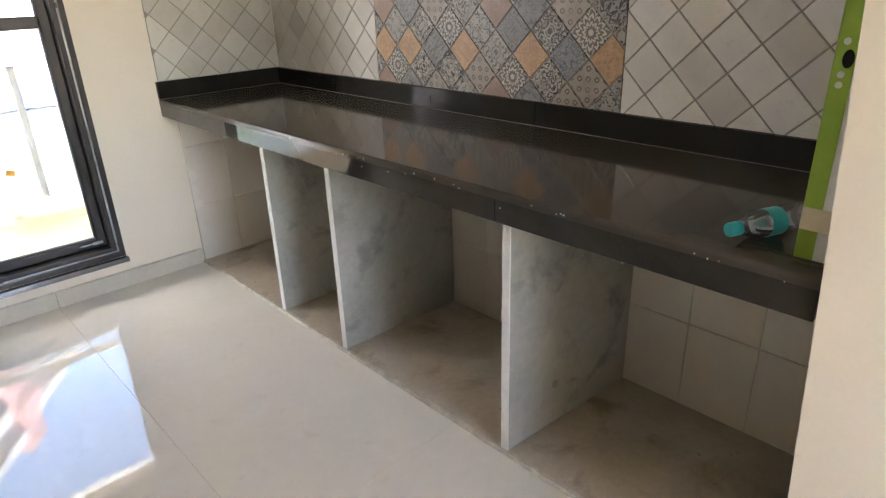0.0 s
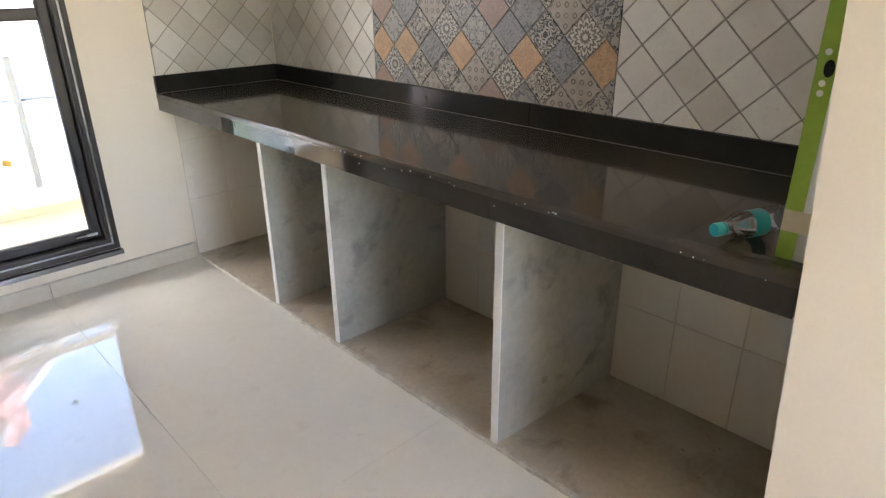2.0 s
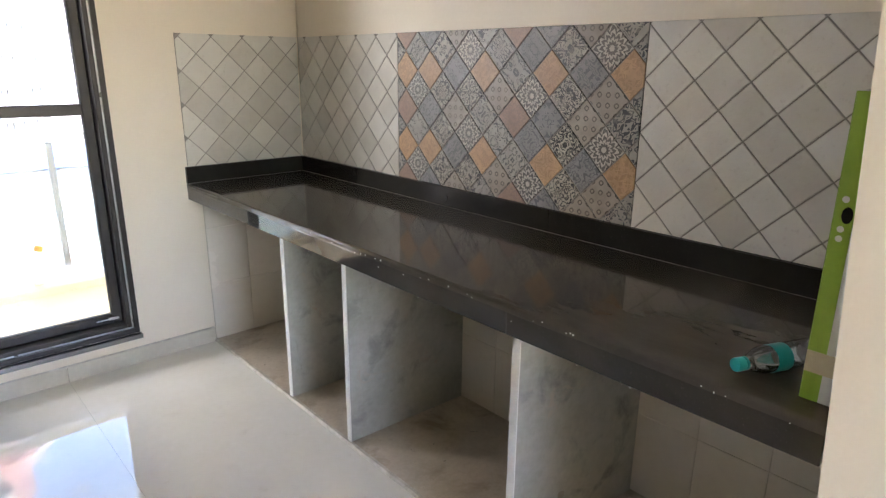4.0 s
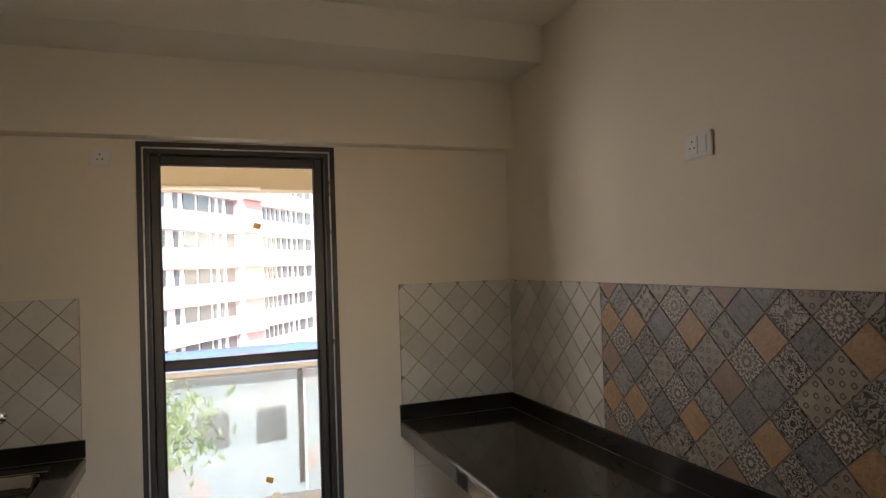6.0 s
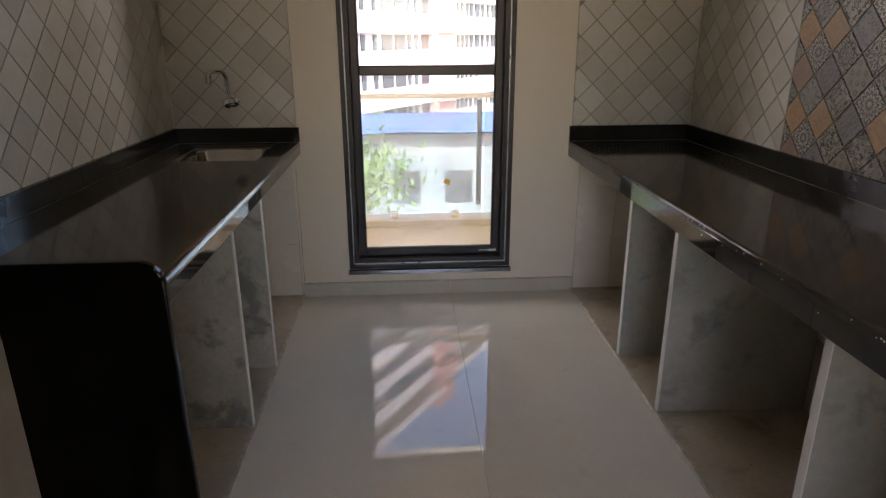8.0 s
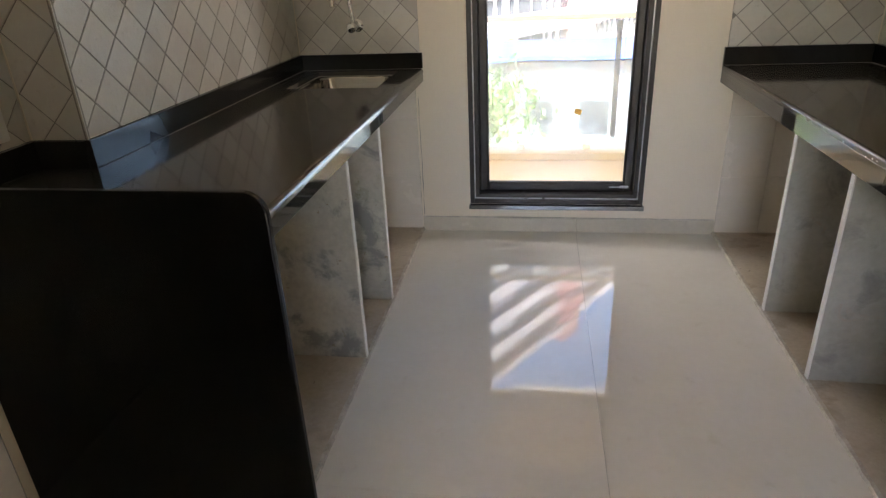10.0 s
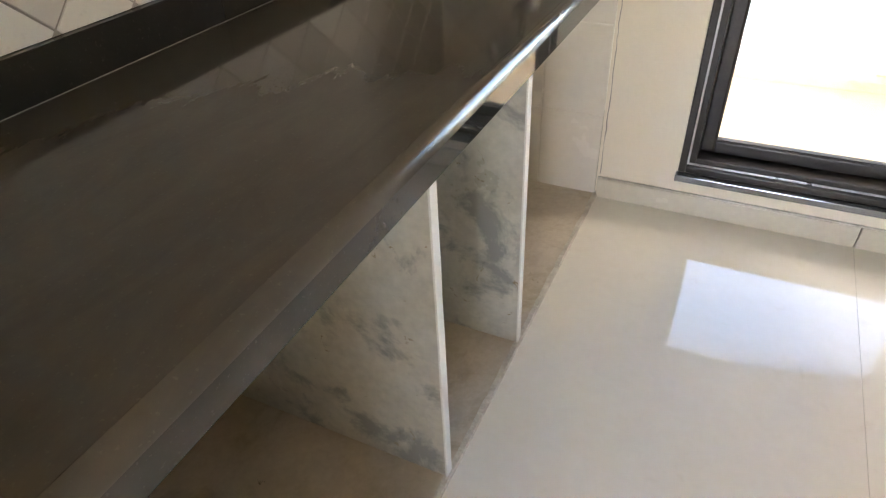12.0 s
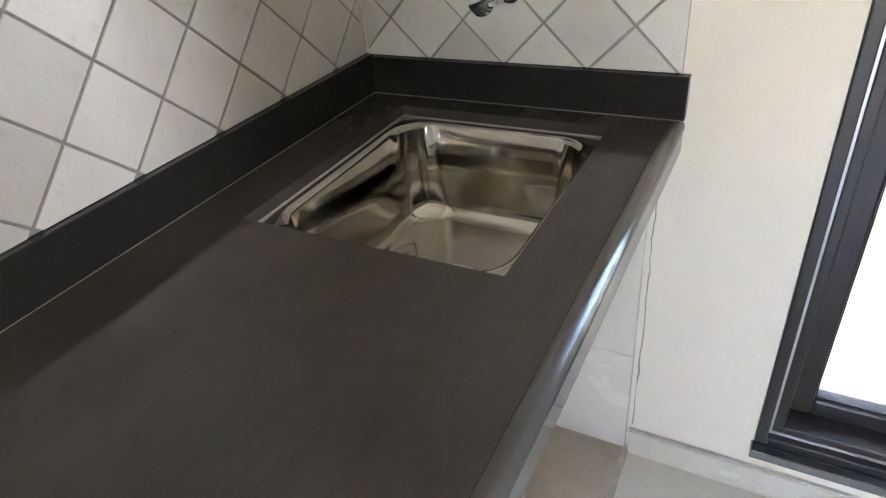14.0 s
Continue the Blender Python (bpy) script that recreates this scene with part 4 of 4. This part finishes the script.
def tree(x, y, top, spread, seed):
    rnd = random.Random(seed)
    t = thing("tree", (x, y, GZ), "leafy green street tree below the balcony", "tree")
    bm = bmesh.new()
    fork = top - spread * 1.3
    cyl(bm, (x, y, GZ), (x + 0.2, y, fork), 0.24, 0.15, 10)
    tips = []
    for i in range(7):
        a = i * 2 * math.pi / 7 + rnd.uniform(-0.3, 0.3)
        e = Vector((x + spread * 0.7 * math.cos(a), y + spread * 0.7 * math.sin(a), top - spread * rnd.uniform(0.2, 0.8)))
        cyl(bm, (x + 0.2, y, fork - 0.1), e, 0.09, 0.03, 7)
        tips.append(e)
    part("trunk", bm, M_BARK, t)
    bm = bmesh.new()
    for _ in range(2600):
        c = tips[rnd.randrange(7)] + Vector((rnd.gauss(0, 0.42), rnd.gauss(0, 0.42), rnd.gauss(0.1, 0.33))) * spread * 0.75
        q = Euler((rnd.uniform(0, 6.3), rnd.uniform(0, 6.3), rnd.uniform(0, 6.3))).to_matrix()
        s = rnd.uniform(0.07, 0.14)
        vs = [bm.verts.new(c + q @ Vector(p) * s) for p in ((-1, 0, 0), (0, -0.45, 0.1), (1, 0, 0), (0, 0.45, 0.1))]
        bm.faces.new(vs)
    part("crown", bm, M_LEAF, t)
    return t


tree(-1.0, 14.5, -1.3, 1.6, 4)
tree(-3.2, 19.0, -1.5, 2.4, 9)


# ---- floor tiles ----
def share(name, bm, material):
    me = bpy.data.meshes.new(name)
    bm.to_mesh(me)
    bm.free()
    me.materials.append(material)
    return me


JX, JY, TX, TY = 1.283, 1.563, 1.2, 1.9
for i in range(-4, 2):
    for j in range(-3, 1):
        x0, x1 = max(JX + i * TX, -3.0), min(JX + (i + 1) * TX, XR)
        y0, y1 = max(JY + j * TY, -2.6), min(JY + (j + 1) * TY, YW)
        if x1 - x0 < 0.02 or y1 - y0 < 0.02:
            continue
        bm = boxes(((x0 + 0.0005, y0 + 0.0005, -0.012), (x1 - 0.0005, y1 - 0.0005, 0.0)))
        part("floor_tile", bm, M_FLOOR, floor)


# ---- wall tiles ----
DG = 0.155                                # diagonal of a set-on-point tile


def clip(poly, axis, lim, keep_less):
    out = []
    for a, b in zip(poly, poly[1:] + poly[:1]):
        ia, ib = ((a[axis] <= lim) == keep_less), ((b[axis] <= lim) == keep_less)
        if ia:
            out.append(a)
        if ia != ib:
            f = (lim - a[axis]) / (b[axis] - a[axis])
            out.append((a[0] + f * (b[0] - a[0]), a[1] + f * (b[1] - a[1])))
    return out


def prism(poly, h):
    """A tile: polygon in local u, v, with its face at height h and a small chamfer."""
    bm = bmesh.new()
    cx, cy = sum(p[0] for p in poly) / len(poly), sum(p[1] for p in poly) / len(poly)
    rings = []
    for s, z in ((1.0, 0.0), (1.0, h - 0.0012), (0.975, h)):
        rings.append([bm.verts.new((cx + (u - cx) * s, cy + (v - cy) * s, z)) for u, v in poly])
    n = len(poly)
    for a, b in zip(rings, rings[1:]):
        for i in range(n):
            bm.faces.new((a[i], a[(i + 1) % n], b[(i + 1) % n], b[i]))
    bm.faces.new(rings[-1])
    bmesh.ops.recalc_face_normals(bm, faces=bm.faces)
    return bm


# rows of the printed panel, read from its far end to its near end
ROWS_PRINT = {0: "DEDCDED", 1: "CCBACEBA", 2: "PEFCPEFC", 3: "CABBFABF"}


def dado(name, frame_m, u0, u1, z0, z1, uo, zo, label, pick):
    """Tiles set on point on the plane of frame_m (local x along the wall, y up, z out of it)."""
    d = thing(name, (0, 0, 0), label, "wall tiles", kind="structure")
    bk = boxes(((u0, z0, 0.0), (u1, z1, 0.006)))
    bk.transform(frame_m)
    part("grout_bed", bk, M_GROUT, d)
    full, h = {}, DG / 2
    for j in range(int((z0 - zo) / h) - 2, int((z1 - zo) / h) + 3):
        for i in range(int((u0 - uo) / h) - 2, int((u1 - uo) / h) + 3):
            if (i + j) % 2:
                continue
            cu, cz = uo + i * h, zo + j * h
            g = h - 0.0026
            pol = [(cu + g, cz), (cu, cz + g), (cu - g, cz), (cu, cz - g)]
            for ax, lim, less in ((0, u0, False), (0, u1, True), (1, z0, False), (1, z1, True)):
                if pol:
                    pol = clip(pol, ax, lim, less)
            if len(pol) < 3:
                continue
            area = abs(sum(a[0] * b[1] - b[0] * a[1] for a, b in zip(pol, pol[1:] + pol[:1]))) / 2
            if area < 0.00025:
                continue
            c = math.cos(radians(45))
            loc = [((u - cu) * c + (z - cz) * c, -(u - cu) * c + (z - cz) * c) for u, z in pol]
            mt = pick(i, j)
            whole = abs(area - 2 * g * g) < 1e-6
            key = mt.name
            if whole and key in full:
                me = full[key]
            else:
                me = share("tile", prism(loc, 0.0042), mt)
                if whole:
                    full[key] = me
            ob = new("tile", me)
            ob.parent = d
            tilt = Matrix.Rotation(random.uniform(-0.003, 0.003), 4, 'X') @ Matrix.Rotation(random.uniform(-0.003, 0.003), 4, 'Y')
            ob.matrix_basis = frame_m @ Matrix.Translation((cu, cz, 0.0045)) @ Matrix.Rotation(radians(45), 4, 'Z') @ tilt
    return d


def plain(i, j):
    return M_TILE


def printed(i, j):
    r = j % 4
    # i counts from the near edge towards the window; half steps on odd rows
    k = (i // 2) if r in (0, 2) else ((i - 1) // 2)
    s = ROWS_PRINT[r]
    return ORN[s[(len(s) - 1 - k) % len(s)]]


# local x, y, z to world: right wall faces -x, window wall faces -y, left wall faces +x
F_RIGHT = Matrix(((0, 0, -1, XR), (1, 0, 0, 0), (0, 1, 0, 0), (0, 0, 0, 1)))
F_WINDOW = Matrix(((1, 0, 0, 0), (0, 0, -1, YW), (0, 1, 0, 0), (0, 0, 0, 1)))
F_LEFT = Matrix(((0, 0, 1, XL), (1, 0, 0, 0), (0, 1, 0, 0), (0, 0, 0, 1)))
F_RECESS = Matrix(((0, 0, 1, XA), (1, 0, 0, 0), (0, 1, 0, 0), (0, 0, 0, 1)))
F_STEP = Matrix(((1, 0, 0, 0), (0, 0, -1, YP), (0, 1, 0, 0), (0, 0, 0, 1)))
ZD0, ZD1 = 0.930, 1.542
PY0, PY1 = 1.402, 2.588
dado("tile_dado_print", F_RIGHT, PY0 + 0.001, PY1 - 0.001, ZD0, ZD1, PY0 + DG / 2 - 0.034, 1.082, "patterned grey, blue and orange tiles set diagonally", printed)
dado("tile_dado_right_near", F_RIGHT, DY1 + 0.001, PY0 - 0.001, ZD0, ZD1, PY0, 1.304, "off-white textured wall tiles set diagonally", plain)
dado("tile_dado_right_far", F_RIGHT, PY1 + 0.001, YW - 0.012, ZD0, ZD1, PY1, 1.297, "off-white textured wall tiles set diagonally", plain)
dado("tile_dado_window_right", F_WINDOW, FR + 0.014, XR - 0.012, ZD0, ZD1, XR, 1.297, "off-white textured wall tiles set diagonally", plain)
dado("tile_dado_window_left", F_WINDOW, XL + 0.012, FL - 0.014, 0.939, 1.545, 0.4875, 1.012, "off-white textured wall tiles set diagonally", plain)
dado("tile_dado_left", F_LEFT, YP - 0.009, YW - 0.012, 0.941, 1.540, YW + 0.039, 1.336, "off-white textured wall tiles set diagonally", plain)
dado("tile_dado_recess", F_RECESS, YE - 0.30, YP - 0.012, 0.939, 1.540, YP, 1.297, "off-white textured wall tiles set diagonally", plain)
dado("tile_dado_step", F_STEP, XA + 0.012, XL + 0.009, 0.939, 1.540, XL, 1.297, "off-white textured wall tiles set diagonally", plain)


def under_tiles(name, frame_m, u0, u1, uo):
    """Upright tiles below the worktop."""
    d = thing(name, (0, 0, 0), "plain cream wall tiles under the worktop", "wall tiles", kind="structure")
    bk = boxes(((u0, 0.0, 0.0), (u1, TOP - 0.022, 0.005)))
    bk.transform(frame_m)
    part("grout_bed", bk, M_SKIRT, d)
    w, hh = 0.215, 0.302
    for i in range(int((u0 - uo) / w) - 1, int((u1 - uo) / w) + 2):
        for j in range(3):
            a, b = max(uo + i * w, u0), min(uo + (i + 1) * w, u1)
            c, e = 0.006 + j * hh, min(0.006 + (j + 1) * hh, TOP - 0.024)
            if b - a < 0.015:
                continue
            bm = prism([(a + 0.0007, c + 0.0007), (b - 0.0007, c + 0.0007), (b - 0.0007, e - 0.0007), (a + 0.0007, e - 0.0007)], 0.006)
            ob = new("tile", share("tile", bm, M_UNDER))
            ob.parent = d
            ob.matrix_basis = frame_m @ Matrix.Translation((0, 0, 0.003))
    return d


under_tiles("under_tiles_right", F_RIGHT, DY1 + 0.001, YW - 0.011, 1.10)
under_tiles("under_tiles_window_right", F_WINDOW, PR + 0.002, XR - 0.011, 2.19)
under_tiles("under_tiles_window_left", F_WINDOW, XL + 0.011, PL - 0.002, 0.245)
under_tiles("under_tiles_left", F_LEFT, YP, YW - 0.011, 2.19)
